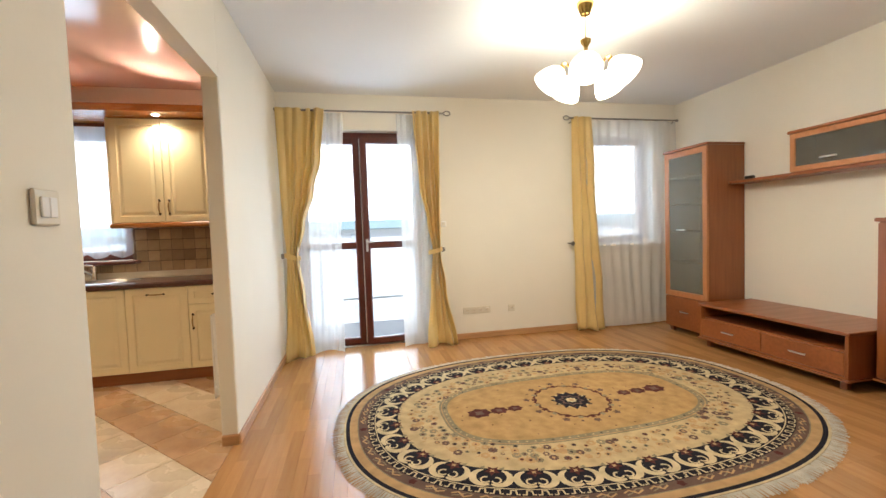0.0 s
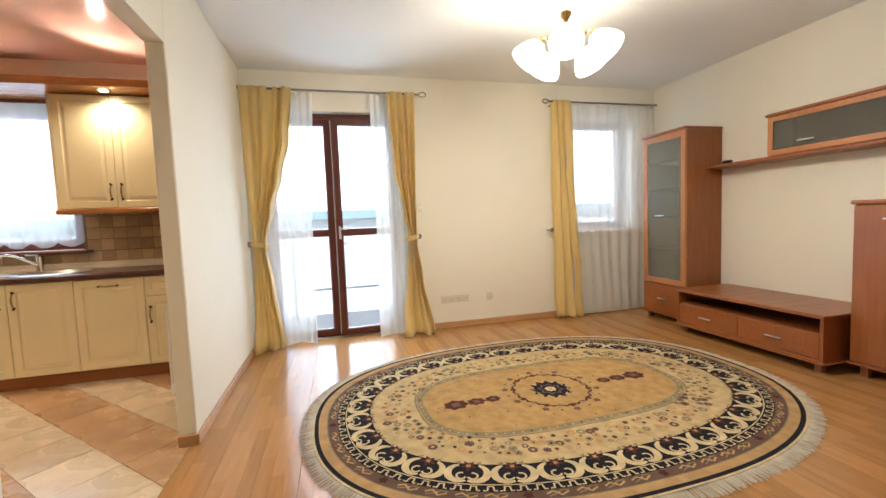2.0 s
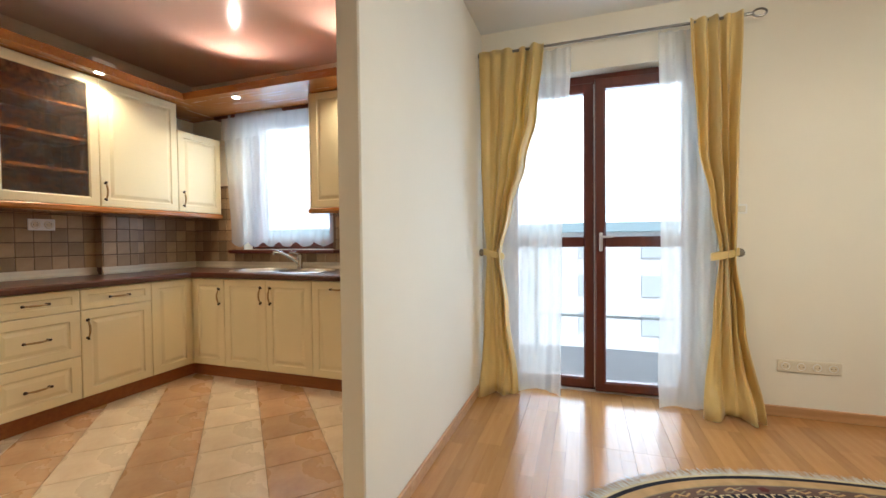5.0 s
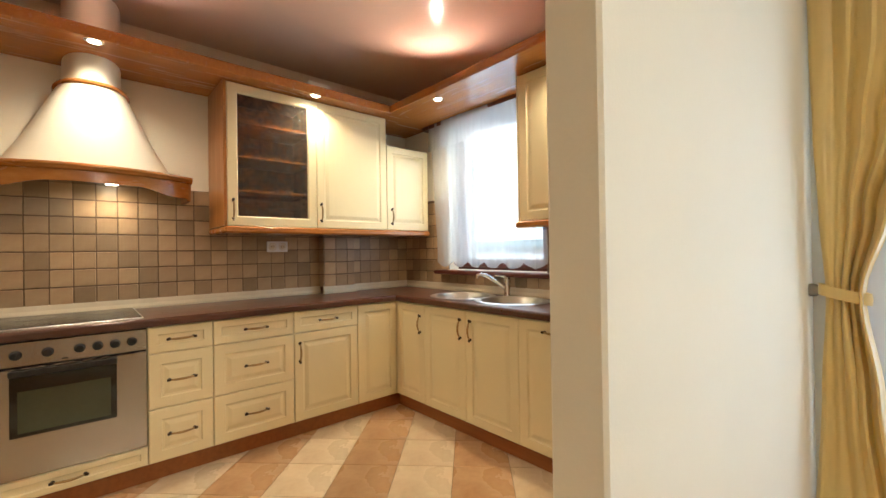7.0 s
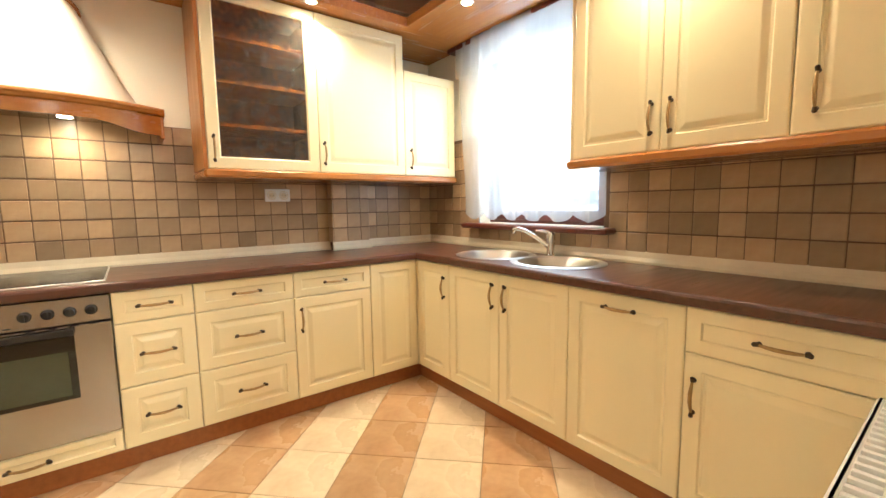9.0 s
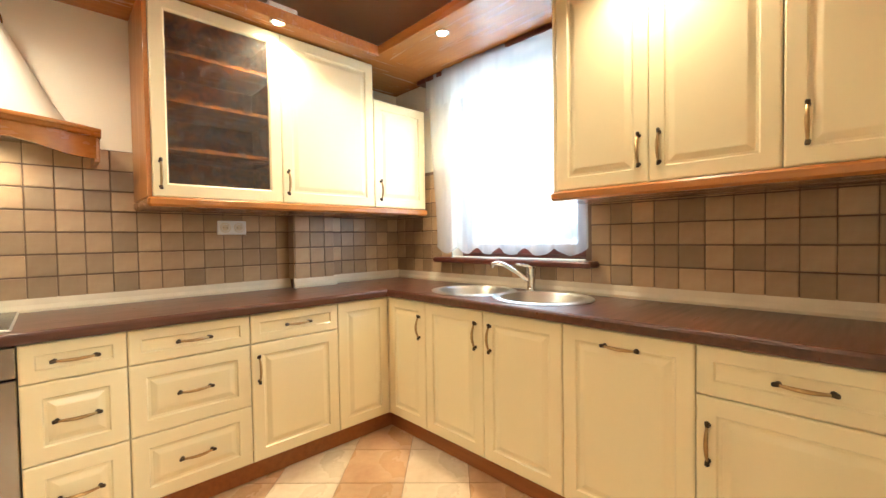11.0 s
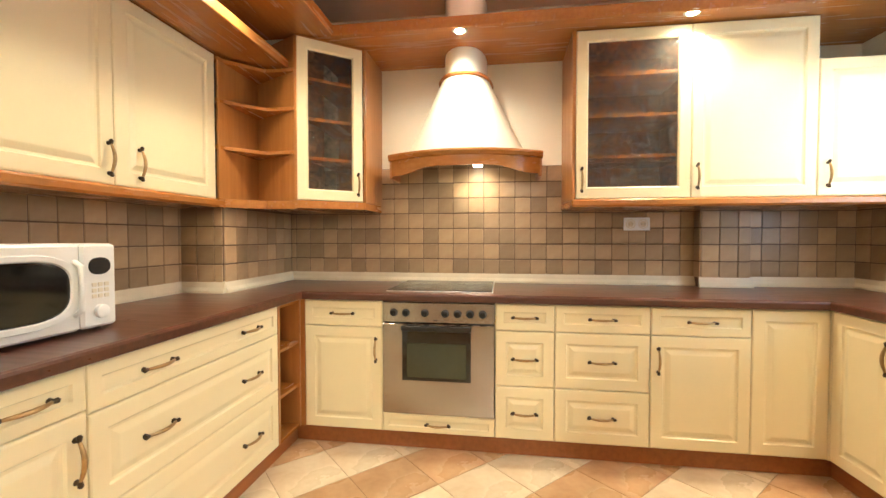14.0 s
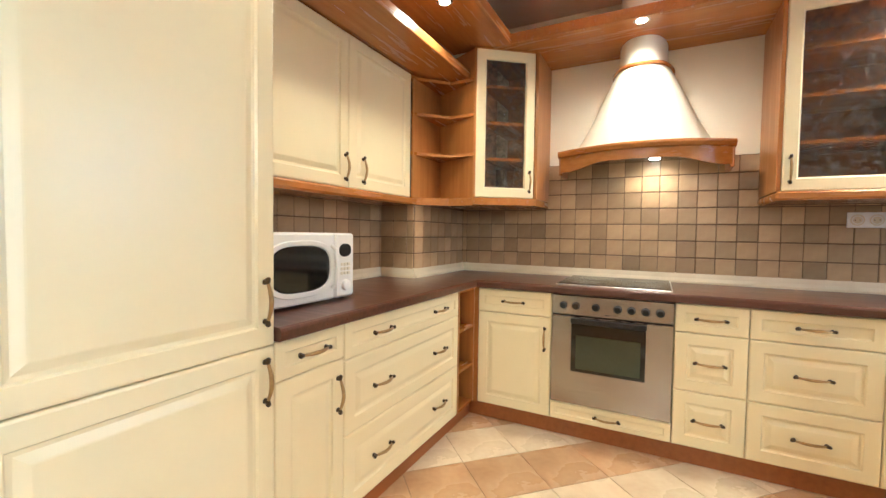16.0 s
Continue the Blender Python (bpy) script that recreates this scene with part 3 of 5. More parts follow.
rings = []
for z, d in ((0.806, 0.006), (0.809, 0.001), (0.815, 0.0), (WT - 0.012, 0.0), (WT - 0.004, 0.003), (WT, 0.011)):
    rings.append([(*inset_top(p, d), z) for p in edge])
top = Geo().loft(rings, caps=(False, False))
loops = [[Vector((*inset_top(p, 0.011), WT)) for p in edge]]
for cx in (-0.222, 0.222):
    loops.append([Vector((-1.915 + cx + 0.212 * math.cos(k * math.tau / 36), 4.83 + 0.196 * math.sin(k * math.tau / 36), WT)) for k in range(36)])
b0 = len(top.v)
for loop in loops:
    top.v.extend(tuple(p) for p in loop)
for tri in tessellate_polygon(loops):
    top.face([b0 + i for i in tri])
solid("worktop", top, M_TOP, "dark reddish brown laminate worktop with rounded front edge", "worktop", smooth=False)


def upstand(name, x0, y0, x1, y1, nx, ny):
    """A coved strip between worktop and tiles, leaning on the wall."""
    z = [(0, 0.0), (0.0, 0.012), (0.010, 0.030), (0.016, 0.058), (0.022, 0.062)]
    rings = []
    for d, h in z:
        dd = 0.024 - d
        rings.append([(x0, y0, WT + h), (x1, y1, WT + h), (x1 + nx * dd, y1 + ny * dd, WT + h), (x0 + nx * dd, y0 + ny * dd, WT + h)])
    return solid(name, Geo().loft(rings), M_UPSTAND, "cream plastic cove strip at the back of the worktop", "trim", "structure")


upstand("trim", XW, 1.60, XW, 4.22, 1, 0)
upstand("trim_2", XW, 4.49, XW, YK, 1, 0)
upstand("trim_3", XW, YK, XP0, YK, 0, -1)
upstand("trim_4", -2.45, YKS, -1.13, YKS, 0, 1)
upstand("trim_5", -3.09, 4.21, -3.09, 4.50, 1, 0)
upstand("trim_6", XW, 1.60, -2.45, 1.60, 0, 1)
upstand("trim_7", -2.45, YKS, -2.45, 1.61, 1, 0)

# oven
oven = thing("oven", "stainless steel built-in oven with black knobs and dark window", "oven", west(2.421))
w = 0.599
part("body", Geo().box(0.002, 0.022, 0.20, w - 0.002, 0.55, 0.80, 0.002), M_BLACK, oven)
part("control_panel", Geo().box(0.002, -0.004, 0.692, w - 0.002, 0.02, 0.800, 0.003), M_STEEL, oven, "brushed steel control panel")
od = part("door", Geo().box(0.002, -0.006, 0.202, w - 0.002, 0.02, 0.686, 0.004), M_STEEL, oven, "brushed steel oven door")
part("window", Geo().box(0.11, -0.009, 0.385, 0.475, -0.005, 0.668, 0.002), M_BGLASS, od)
part("inner_glass", Geo().box(0.135, -0.0105, 0.402, 0.452, -0.0088, 0.585, 0.002), M_OVENGL, od)
g = Geo().box(0.108, -0.036, 0.652, 0.477, -0.022, 0.680, 0.006).box(0.112, -0.024, 0.656, 0.132, -0.005, 0.676, 0.002).box(0.453, -0.024, 0.656, 0.473, -0.005, 0.676, 0.002)
part("handle", g, M_BLACK, od, "black bar handle")
for x in (0.065, 0.130, 0.232, 0.340, 0.405, 0.470, 0.535):
    k = Geo().lathe([(0.0205, 0), (0.0205, 0.004), (0.017, 0.006), (0.0155, 0.020), (0.013, 0.022)], 18)
    k.box(-0.003, -0.014, 0.020, 0.003, 0.014, 0.026, 0.001)
    ob = part("knob", k, M_BLACK, oven, smooth=True)
    ob.matrix_basis = pose(x, -0.004, 0.744, 90, 0, 0)
part("badge", Geo().box(0.278, -0.0055, 0.704, 0.300, -0.003, 0.709, 0.0005), M_BLACK, oven)
f = unit("base_cabinet", "slim cream drawer cabinet under the oven", west(2.421), 0.599, Z0, 0.199, D, group=BASE)
front(f, "drawer", 0, 0.599, Z0, 0.199, (0.30, 0.05, False))

# hob
hob = thing("hob", "black glass hob with steel rim set in the worktop", "hob", pose(XF - 0.30, 2.72, WT))
part("rim", Geo().box(-0.255, -0.29, 0.0, 0.255, 0.29, 0.006, 0.003), M_SINK, hob)
part("glass_plate", Geo().box(-0.248, -0.283, 0.0055, 0.248, 0.283, 0.009, 0.001), mat("hob_glass", (0.012, 0.011, 0.010), 0.22, var=0.2, spec=0.25), hob)
ringm = mat("hob_ring_print", (0.10, 0.10, 0.10), 0.2)
for x, y, r in ((-0.12, -0.14, 0.09), (-0.12, 0.14, 0.075), (0.12, -0.14, 0.075), (0.12, 0.14, 0.10)):
    part("cooking_zone", Geo().lathe([(r, 0), (r + 0.004, 0.0), (r + 0.004, 0.0004), (r, 0.0004)], 32, (x, y, 0.009)), ringm, hob)

# cooker hood
hood = thing("cooker_hood", "white plaster-style cooker hood with arched wooden mantel", "cooker hood", pose(XW, 2.824, 0))
M_HOOD = mat("hood_white", (0.86, 0.82, 0.72), 0.45, var=0.03, scale=3)


def dee(w, d, z, n=28):
    """Half a rounded plan, w to each side and d out from the wall."""
    return [(d * max(math.sin(a), 0) ** 0.75, -w * math.copysign(abs(math.cos(a)) ** 0.9, math.cos(a)), z) for a in [math.pi * k / n for k in range(n + 1)]]


prof = [(0.392, 0.350, 1.640), (0.366, 0.342, 1.69), (0.312, 0.322, 1.78), (0.253, 0.302, 1.90), (0.206, 0.294, 2.00), (0.176, 0.292, 2.06), (0.160, 0.292, 2.092)]
part("canopy", Geo().loft([dee(*q) for q in prof]), M_HOOD, hood, smooth=True)
part("flue", Geo().loft([dee(0.132, 0.285, 2.10), dee(0.132, 0.285, CEIL)]), M_HOOD, hood, smooth=True)
part("collar", Geo().loft([dee(0.156, 0.290, 2.088), dee(0.169, 0.302, 2.092), dee(0.173, 0.306, 2.100), dee(0.166, 0.300, 2.110), dee(0.134, 0.287, 2.114)]), M_ALDER_X, hood, "wooden collar ring", True)
# mantel: bowed band with an arched underside, brackets at its ends
hw, n = 0.452, 32
outer = lambda u, out=0.0: (0.205 + out + 0.155 * (1 - abs(u) ** 2.0), hw * u)
A = []
for k in range(n + 1):
    u = -1 + 2 * k / n
    x, yy = outer(u)
    f = min(1.0, max(0.0, (0.86 - abs(u)) / 0.46))
    low = 1.520 + 0.038 * f * f * (3 - 2 * f)
    A.append([(x, yy, low), (x, yy, 1.622), (x - 0.022, yy, 1.622), (x - 0.022, yy, low)])
part("mantel", Geo().loft(A), M_ALDER_Y, hood, "arched alder wood mantel board")
A = []
for k in range(n + 1):
    u = -1 + 2 * k / n
    x, yy = outer(u, 0.022)
    yy *= 1.035
    A.append([(x - 0.018, yy, 1.614), (x - 0.008, yy, 1.618), (x - 0.002, yy, 1.628), (x + 0.004, yy, 1.634), (x + 0.004, yy, 1.644), (x - 0.004, yy, 1.650), (-0.0, yy, 1.650), (0.0, yy, 1.614)])
part("moulding", Geo().loft(A), M_ALDER_Y, hood, "moulded wooden top edge")
for s in (-1, 1):
    part("end_board", Geo().box(0.0, s * hw - 0.011, 1.505, 0.206, s * hw + 0.011, 1.6135, 0.004), M_ALDER, hood)
part("underside", Geo().prism([(0.006, -0.43), *[(outer(u)[0] - 0.035, 0.43 * u) for u in (-1, -0.6, -0.2, 0.2, 0.6, 1)], (0.006, 0.43)], 1.590, 1.610), M_STEEL, hood)
part("lamp_lens", Geo().lathe([(0.001, 0), (0.028, 0.0), (0.028, 0.006)], 16, (0.13, 0.08, 1.583)), M_LED, hood)
lamp("hood_lamp", "SPOT", look((XW + 0.13, 2.905, 1.576), (XW + 0.08, 2.905, 0.85)), 6.5, WARM, cone=165, blend=0.9, radius=0.02)

# wall cabinets
WALLU = "fitted kitchen wall units"
UX = -2.775


def glazed(w, h, border=0.062):
    """A framed door with an open middle."""
    return Geo().mitred(0, 0, w, h, border, 0, 0.02)


def glass_cab(name, label, m, w, z0, z1, depth, shelves, pane):
    u = unit(name, label, m, w, z0, z1, depth, M_ALDER, open_front=True, group=WALLU)
    for z in shelves:
        part("shelf", Geo().box(0.018, 0.03, z, w - 0.018, depth - 0.012, z + 0.018, 0.001), M_ALDER_X, u)
    d = front(u, "door", 0, w, z0, z1, None, glazed(w - 0.0036, z1 - z0 - 0.0036))
    p = part("pane", Geo().box(0.055, 0.009, 0.055, w - 0.058, 0.013, z1 - z0 - 0.058, 0), pane, d, "rippled glass pane")
    p.visible_shadow = False
    return u, d


u, d = glass_cab("wall_cabinet", "cream glass-fronted wall cabinet with three wooden shelves", west(3.447, UX), 0.58, 1.35, 2.248, 0.39, (1.57, 1.79, 2.01), M_RIPPLE)
put_handle(d, 0.030, 0.10, True)
u = unit("wall_cabinet", "cream raised-panel wall cabinet with one tall door", west(4.027, UX), 0.59, 1.35, 2.248, 0.39, group=WALLU)
front(u, "door", 0, 0.59, 1.35, 2.248, (0.03, 0.11, True))
u = unit("wall_cabinet", "small lower cream wall cabinet beside the window", west(4.617, UX), 0.43, 1.35, 2.035, 0.39, M_CREAM, group=WALLU)
front(u, "door", 0, 0.43, 1.35, 2.035, (0.045, 0.11, True))
solid("cabinet_side", Geo().box(XW, 3.428, 1.35, UX - 0.004, 3.446, 2.252, 0.001), M_ALDER, "alder wood end panel of the wall cabinets", "panel", "structure")
NU = 4.80
for x0, w, hx in ((-1.59, 0.40, 0.365), (-1.19, 0.405, 0.04), (-0.785, 0.42, 0.06)):
    u = unit("wall_cabinet", "cream raised-panel wall cabinet over the worktop", north(x0, NU), w, 1.35, 2.248, 0.29, group=WALLU)
    front(u, "door", 0, w, 1.35, 2.248, (hx, 0.13, True))
solid("cabinet_side_2", Geo().box(-1.608, NU + 0.004, 1.35, -1.5905, YK, 2.252, 0.001), M_CREAM, "cream end panel of the wall cabinets", "panel", "structure")
SU = 1.60
for x0, w, hx in ((-1.128, 0.715, 0.689), (-1.843, 0.56, 0.107)):
    u = unit("wall_cabinet", "cream raised-panel wall cabinet over the microwave", south(x0, SU), w, 1.34, 2.075, 0.245, group=WALLU)
    front(u, "door", 0, w, 1.34, 2.075, (hx, 0.098, True))

# light pelmets under the wall cabinets
for nm, a in (("pelmet", (XW, 3.425, 1.306, UX + 0.022, 5.05, 1.349)), ("pelmet_2", (-1.615, NU - 0.022, 1.306, XP0, YK, 1.349)), ("pelmet_3", (-2.405, YKS, 1.296, -1.128, SU + 0.022, 1.339))):
    solid(nm, Geo().box(*a, 0.010), M_ALDER_Y if nm == "pelmet" else M_ALDER_X, "alder wood pelmet under the wall cabinets", "trim", "structure")

# corner shelves and diagonal glass cabinet
A0, A1 = Vector((-2.60, 1.94)), Vector((-2.83, 2.235))
cs = thing("corner_shelf", "open alder corner shelf with angled boards", "shelf", pose(0, 0, 0))
poly = [(-2.406, YKS), (-2.406, 1.61), (-2.45, 1.615), (-2.60, 1.76), (-2.60, 1.92), (-2.96, 1.92), (-2.96, YKS)]
for z, t in ((1.300, 0.045), (1.60, 0.018), (1.84, 0.018), (2.05, 0.018)):
    part("shelf", Geo().prism(poly, z, z + t), M_ALDER_X, cs)
part("back", Geo().box(-2.96, 1.602, 1.345, -2.408, 1.612, 2.05, 0), M_ALDER, cs)
part("side", Geo().box(-2.96, 1.922, 1.30, -2.60, 1.938, 2.25, 0.001), M_ALDER, cs)
part("angled_back", Geo().prism([(-2.603, 1.921), (-2.760, 1.6125), (-2.776, 1.6125), (-2.619, 1.921)], 1.345, 2.245), M_ALDER, cs)
part("upper_back", Geo().box(-2.77, 1.602, 2.103, -2.408, 1.612, 2.25, 0), M_ALDER, cs)
cc = thing("corner_cabinet", "cream glass-fronted corner wall cabinet with wooden sides", "cabinet", pose(0, 0, 0))
foot = [(-2.602, 1.94), (-2.832, 2.237), (XW + 0.001, 2.237), (XW + 0.001, 1.94)]
part("top", Geo().prism(foot, 2.232, 2.25), M_ALDER_X, cc)
part("bottom", Geo().prism([(-2.59, 1.925), (-2.825, 2.25), (XW + 0.001, 2.25), (XW + 0.001, 1.94)], 1.306, 1.349), M_ALDER_X, cc)
part("side", Geo().box(XW, 2.2375, 1.35, -2.835, 2.254, 2.25, 0.001), M_ALDER, cc)
part("back", Geo().box(XW, 1.95, 1.35, XW + 0.012, 2.235, 2.23, 0), M_ALDER, cc)
for z in (1.58, 1.80, 2.02):
    part("shelf", Geo().prism([(-2.64, 1.95), (-2.85, 2.225), (XW + 0.02, 2.225), (XW + 0.02, 1.95)], z, z + 0.018), M_ALDER_X, cc)
dv = A1 - A0
dl = dv.length
dr = part("door", glazed(dl, 0.892), M_CREAM, cc)
dr.matrix_basis = pose(A0.x, A0.y, 1.352, 0, 0, math.degrees(math.atan2(dv.y, dv.x)))
part("pane", Geo().box(0.055, 0.009, 0.055, dl - 0.055, 0.013, 0.837, 0), M_RIPPLE, dr, "rippled glass pane").visible_shadow = False
put_handle(dr, dl - 0.03, 0.10, True)

# soffit boards with spotlights
solid("soffit_4", Geo().box(-2.66, 4.585, 2.255, XP0, YK, 2.275, 0), M_ALDER_X, "glossy alder soffit board over the kitchen window", "soffit", "structure")
solid("soffit", Geo().box(XW, 1.94, 2.255, -2.6605, YK, 2.275, 0), M_ALDER_Y, "glossy alder soffit board over the wall cabinets", "soffit", "structure")
g = Geo().box(-2.660, 2.115, 2.245, -2.640, 4.585, 2.305, 0.004).box(-2.640, 4.565, 2.245, XP0, 4.585, 2.305, 0.004)
solid("soffit_edge", g, M_ALDER_X, "alder edge lipping of the soffit board", "trim", "structure")
solid("soffit_3", Geo().box(-2.66, YKS, 2.256, XP0, 2.115, 2.276, 0), M_ALDER_X, "glossy alder soffit board above the tall units", "soffit", "structure")
solid("soffit_edge_3", Geo().box(-2.639, 2.115, 2.245, XP0, 2.135, 2.305, 0.004), M_ALDER_X, "alder edge lipping of the soffit board", "trim", "structure")
solid("soffit_2", Geo().box(-2.66, YKS, 2.08, XP0, 1.862, 2.10, 0), M_ALDER_X, "glossy alder soffit board over the microwave cabinets", "soffit", "structure")
solid("soffit_edge_2", Geo().box(-2.66, 1.862, 2.072, XP0, 1.882, 2.125, 0.004), M_ALDER_X, "alder edge lipping of the soffit board", "trim", "structure")
solid("junction_box", Geo().box(-2.80, 3.93, 2.276, -2.66, 4.08, 2.34, 0.004), M_WHITE, "small white wiring box on top of the soffit", "box")
for i, (x, yy) in enumerate(SPOTS):
    z = 2.2535
    s = thing("spotlight", "small round recessed halogen spotlight, switched on", "spotlight", pose(x, yy, z), "kitchen spotlights")
    part("rim", Geo().lathe([(0.026, 0), (0.038, 0.0), (0.040, -0.003), (0.034, -0.006), (0.026, -0.004)], 24), M_CHROME, s, smooth=True)
    part("lens", Geo().lathe([(0.001, 0.0), (0.026, 0.0), (0.026, -0.006), (0.018, -0.0095), (0.001, -0.011)], 20), M_LED, s)
    lamp("spot_lamp", "SPOT", look((x, yy, z - 0.012), (x + (0.02 if i < 2 else 0), yy + (0, 0, -0.02, -0.02, 0.02, 0.02)[i], 0)), (48, 46, 60, 38, 36, 36)[i], WARM, cone=158, blend=0.9, radius=0.02 if i < 4 else 0.05)
    # unseen fill lamp above the board, added to brighten the ceiling
    if i < 4:
        lamp("spot_back_glow", "SPOT", look((x, yy, z + 0.05), (x + 0.25, yy - (0.25 if i > 1 else 0), CEIL)), 20.0, (1.0, 0.62, 0.46), cone=150, blend=0.7, radius=0.012)

# sink and tap
sink = thing("sink", "oval stainless steel double bowl sink", "sink", pose(-1.915, 4.83, WT))
def oval(cx, cy, a, b, z, n=36):
    return [(cx + a * math.cos(k * math.tau / n), cy + b * math.sin(k * math.tau / n), z) for k in range(n)]
for cx in (-0.222, 0.222):
    rows = ((0.247, 0.228, 0.0008), (0.247, 0.228, 0.004), (0.238, 0.219, 0.007), (0.205, 0.190, 0.005), (0.196, 0.181, -0.012), (0.180, 0.165, -0.11), (0.146, 0.133, -0.145), (0.03, 0.03, -0.150))
    part("bowl", Geo().loft([oval(cx, 0, *q) for q in rows], caps=(False, True)), M_SINK, sink, smooth=True)
    part("drain", Geo().lathe([(0.001, 0.004), (0.03, 0.004), (0.036, 0.001)], 20, (cx, 0, -0.150)), M_CHROME, sink)
tap = thing("tap", "chrome single-lever kitchen tap with swivel spout", "tap", pose(-1.875, 5.01, WT))
part("base", Geo().lathe([(0.028, 0), (0.028, 0.01), (0.022, 0.02), (0.022, 0.085), (0.026, 0.09), (0.026, 0.125), (0.018, 0.135)], 20), M_CHROME, tap, smooth=True)
part("spout", Geo().tube([(-0.01, -0.01, 0.06), (-0.06, -0.035, 0.10), (-0.125, -0.075, 0.145), (-0.16, -0.095, 0.155), (-0.18, -0.105, 0.150), (-0.185, -0.108, 0.128)], [0.014, 0.013, 0.012, 0.012, 0.012, 0.012], 12), M_CHROME, tap, smooth=True)
part("lever", Geo().tube([(0, 0, 0.128), (-0.015, -0.012, 0.140), (-0.07, -0.045, 0.148)], [0.014, 0.010, 0.006], 10), M_CHROME, tap, smooth=True)

# sockets on the tiles
def socket(name, label, m, gangs, w=0.08, h=0.08, material=None):
    s = thing(name, label, "socket", m)
    for i in range(gangs):
        x = (i - (gangs - 1) / 2) * (w - 0.006)
        part("plate", Geo().box(x - w / 2, -0.010, -h / 2, x + w / 2, 0, h / 2, 0.004), material or M_WHITE, s)
        part("insert", Geo().lathe([(0.024, 0.0), (0.0225, 0.004), (0.019, 0.0045), (0.018, 0.001), (0.001, 0.001)], 18), M_WHITE, s).matrix_basis = pose(x, -0.0095, 0, 90, 0, 0)
        # darker ring and dark discs stand in for shade in groove and pin holes
        part("ring", Geo().lathe([(0.0245, 0.0), (0.0285, 0.0), (0.0285, 0.0012), (0.0245, 0.0012)], 18), M_UPSTAND, s).matrix_basis = pose(x, -0.0095, 0, 90, 0, 0)
        for dx in (-0.0095, 0.0095):
            part("pin_hole", Geo().lathe([(0.0005, 0.0), (0.0027, 0.0), (0.0027, 0.0016), (0.0005, 0.0016)], 8), M_BRONZE, s).matrix_basis = pose(x + dx, -0.0095, 0, 90, 0, 0)
    return s


socket("wall_socket", "white double power socket on the tiled wall", pose(XW + 0.010, 3.88, 1.225, 0, 0, 90), 2)
socket("wall_socket", "white power socket behind the microwave", pose(-1.42, YKS + 0.010, 1.23, 0, 0, 180), 1)

# microwave
mw = thing("microwave", "white microwave oven with dark oval door window", "microwave", pose(-1.195, 1.785, WT, 0, 0, 180))
w, h = 0.462, 0.275
part("body", Geo().box(0, 0.02, 0.012, w, 0.29, h, 0.008), M_WHITE, mw)
def squircle(cx, cz, a, b, y, n=36, e=3.0):
    out = []
    for k in range(n):
        t = k * math.tau / n
        c, s = math.cos(t), math.sin(t)
        out.append((cx + a * math.copysign(abs(c) ** (2 / e), c), y, cz + b * math.copysign(abs(s) ** (2 / e), s)))
    return out
md = part("door", Geo().box(0.0, -0.006, 0.012, 0.345, 0.02, h, 0.008), M_WHITE, mw)
part("window_rim", Geo().loft([squircle(0.172, 0.142, 0.163, 0.105, -0.006), squircle(0.172, 0.142, 0.160, 0.102, -0.013), squircle(0.172, 0.142, 0.145, 0.088, -0.012), squircle(0.172, 0.142, 0.142, 0.085, -0.0065)], caps=(False, False)), M_WHITE, md, smooth=True)
part("window", Geo().loft([squircle(0.172, 0.142, 0.142, 0.085, -0.0065), squircle(0.172, 0.142, 0.136, 0.080, -0.0085)]), M_BGLASS, md)
part("handle", Geo().tube([(0.326, -0.006, 0.06), (0.329, -0.026, 0.075), (0.331, -0.030, 0.142), (0.329, -0.026, 0.209), (0.326, -0.006, 0.224)], [0.007, 0.008, 0.0085, 0.008, 0.007], 10), M_WHITE, md, smooth=True)
part("control_panel", Geo().box(0.348, -0.006, 0.012, w, 0.02, h, 0.008), M_WHITE, mw)
part("display", Geo().loft([squircle(0.405, 0.205, 0.036, 0.027, -0.0062, e=2.4), squircle(0.405, 0.205, 0.034, 0.025, -0.009, e=2.4)]), M_BLACK, mw)
for i in range(3):
    for j in range(3):
        part("button", Geo().box(0.378 + 0.02 * i, -0.009, 0.105 + 0.018 * j, 0.393 + 0.02 * i, -0.005, 0.117 + 0.018 * j, 0.001), M_IVORY, mw)
part("dial", Geo().lathe([(0.022, 0), (0.021, 0.012), (0.017, 0.014)], 20), M_WHITE, mw, smooth=True).matrix_basis = pose(0.405, -0.006, 0.062, 90, 0, 0)
for x in (0.03, w - 0.03):
    for yy in (0.04, 0.26):
        part("foot", Geo().lathe([(0.012, 0), (0.012, 0.014)], 10, (x, yy, 0)), M_BLACK, mw)

# light switch by the doorway
sw = thing("light_switch", "ivory two-gang light switch on the white wall", "light switch", pose(PX1, 1.862, 1.278, 0, 0, 90))
part("plate", Geo().box(-0.042, -0.011, -0.042, 0.042, 0, 0.042, 0.004), M_IVORY, sw)
for x in (-0.0135, 0.0135):
    part("rocker", Geo().box(x - 0.0125, -0.016, -0.024, x + 0.0125, -0.010, 0.024, 0.002), M_WHITE, sw)

# ---- living room furniture ----


def east(y0, x):
    """Pose of a unit on the east wall: x runs south along its face, y goes back to the wall."""
    return pose(x, y0, 0, 0, 0, -90)


def bar_handle(parent, x, z, length=0.11, y=0.0):
    g = Geo().box(x - length / 2, y - 0.026, z - 0.006, x + length / 2, y - 0.018, z + 0.006, 0.003)
    for s in (-1, 1):
        g.tube([(x + s * (length / 2 - 0.015), y, z), (x + s * (length / 2 - 0.015), y - 0.02, z)], 0.004, 8)
    return part("handle", g, M_ALU, parent, "matt aluminium bar handle")


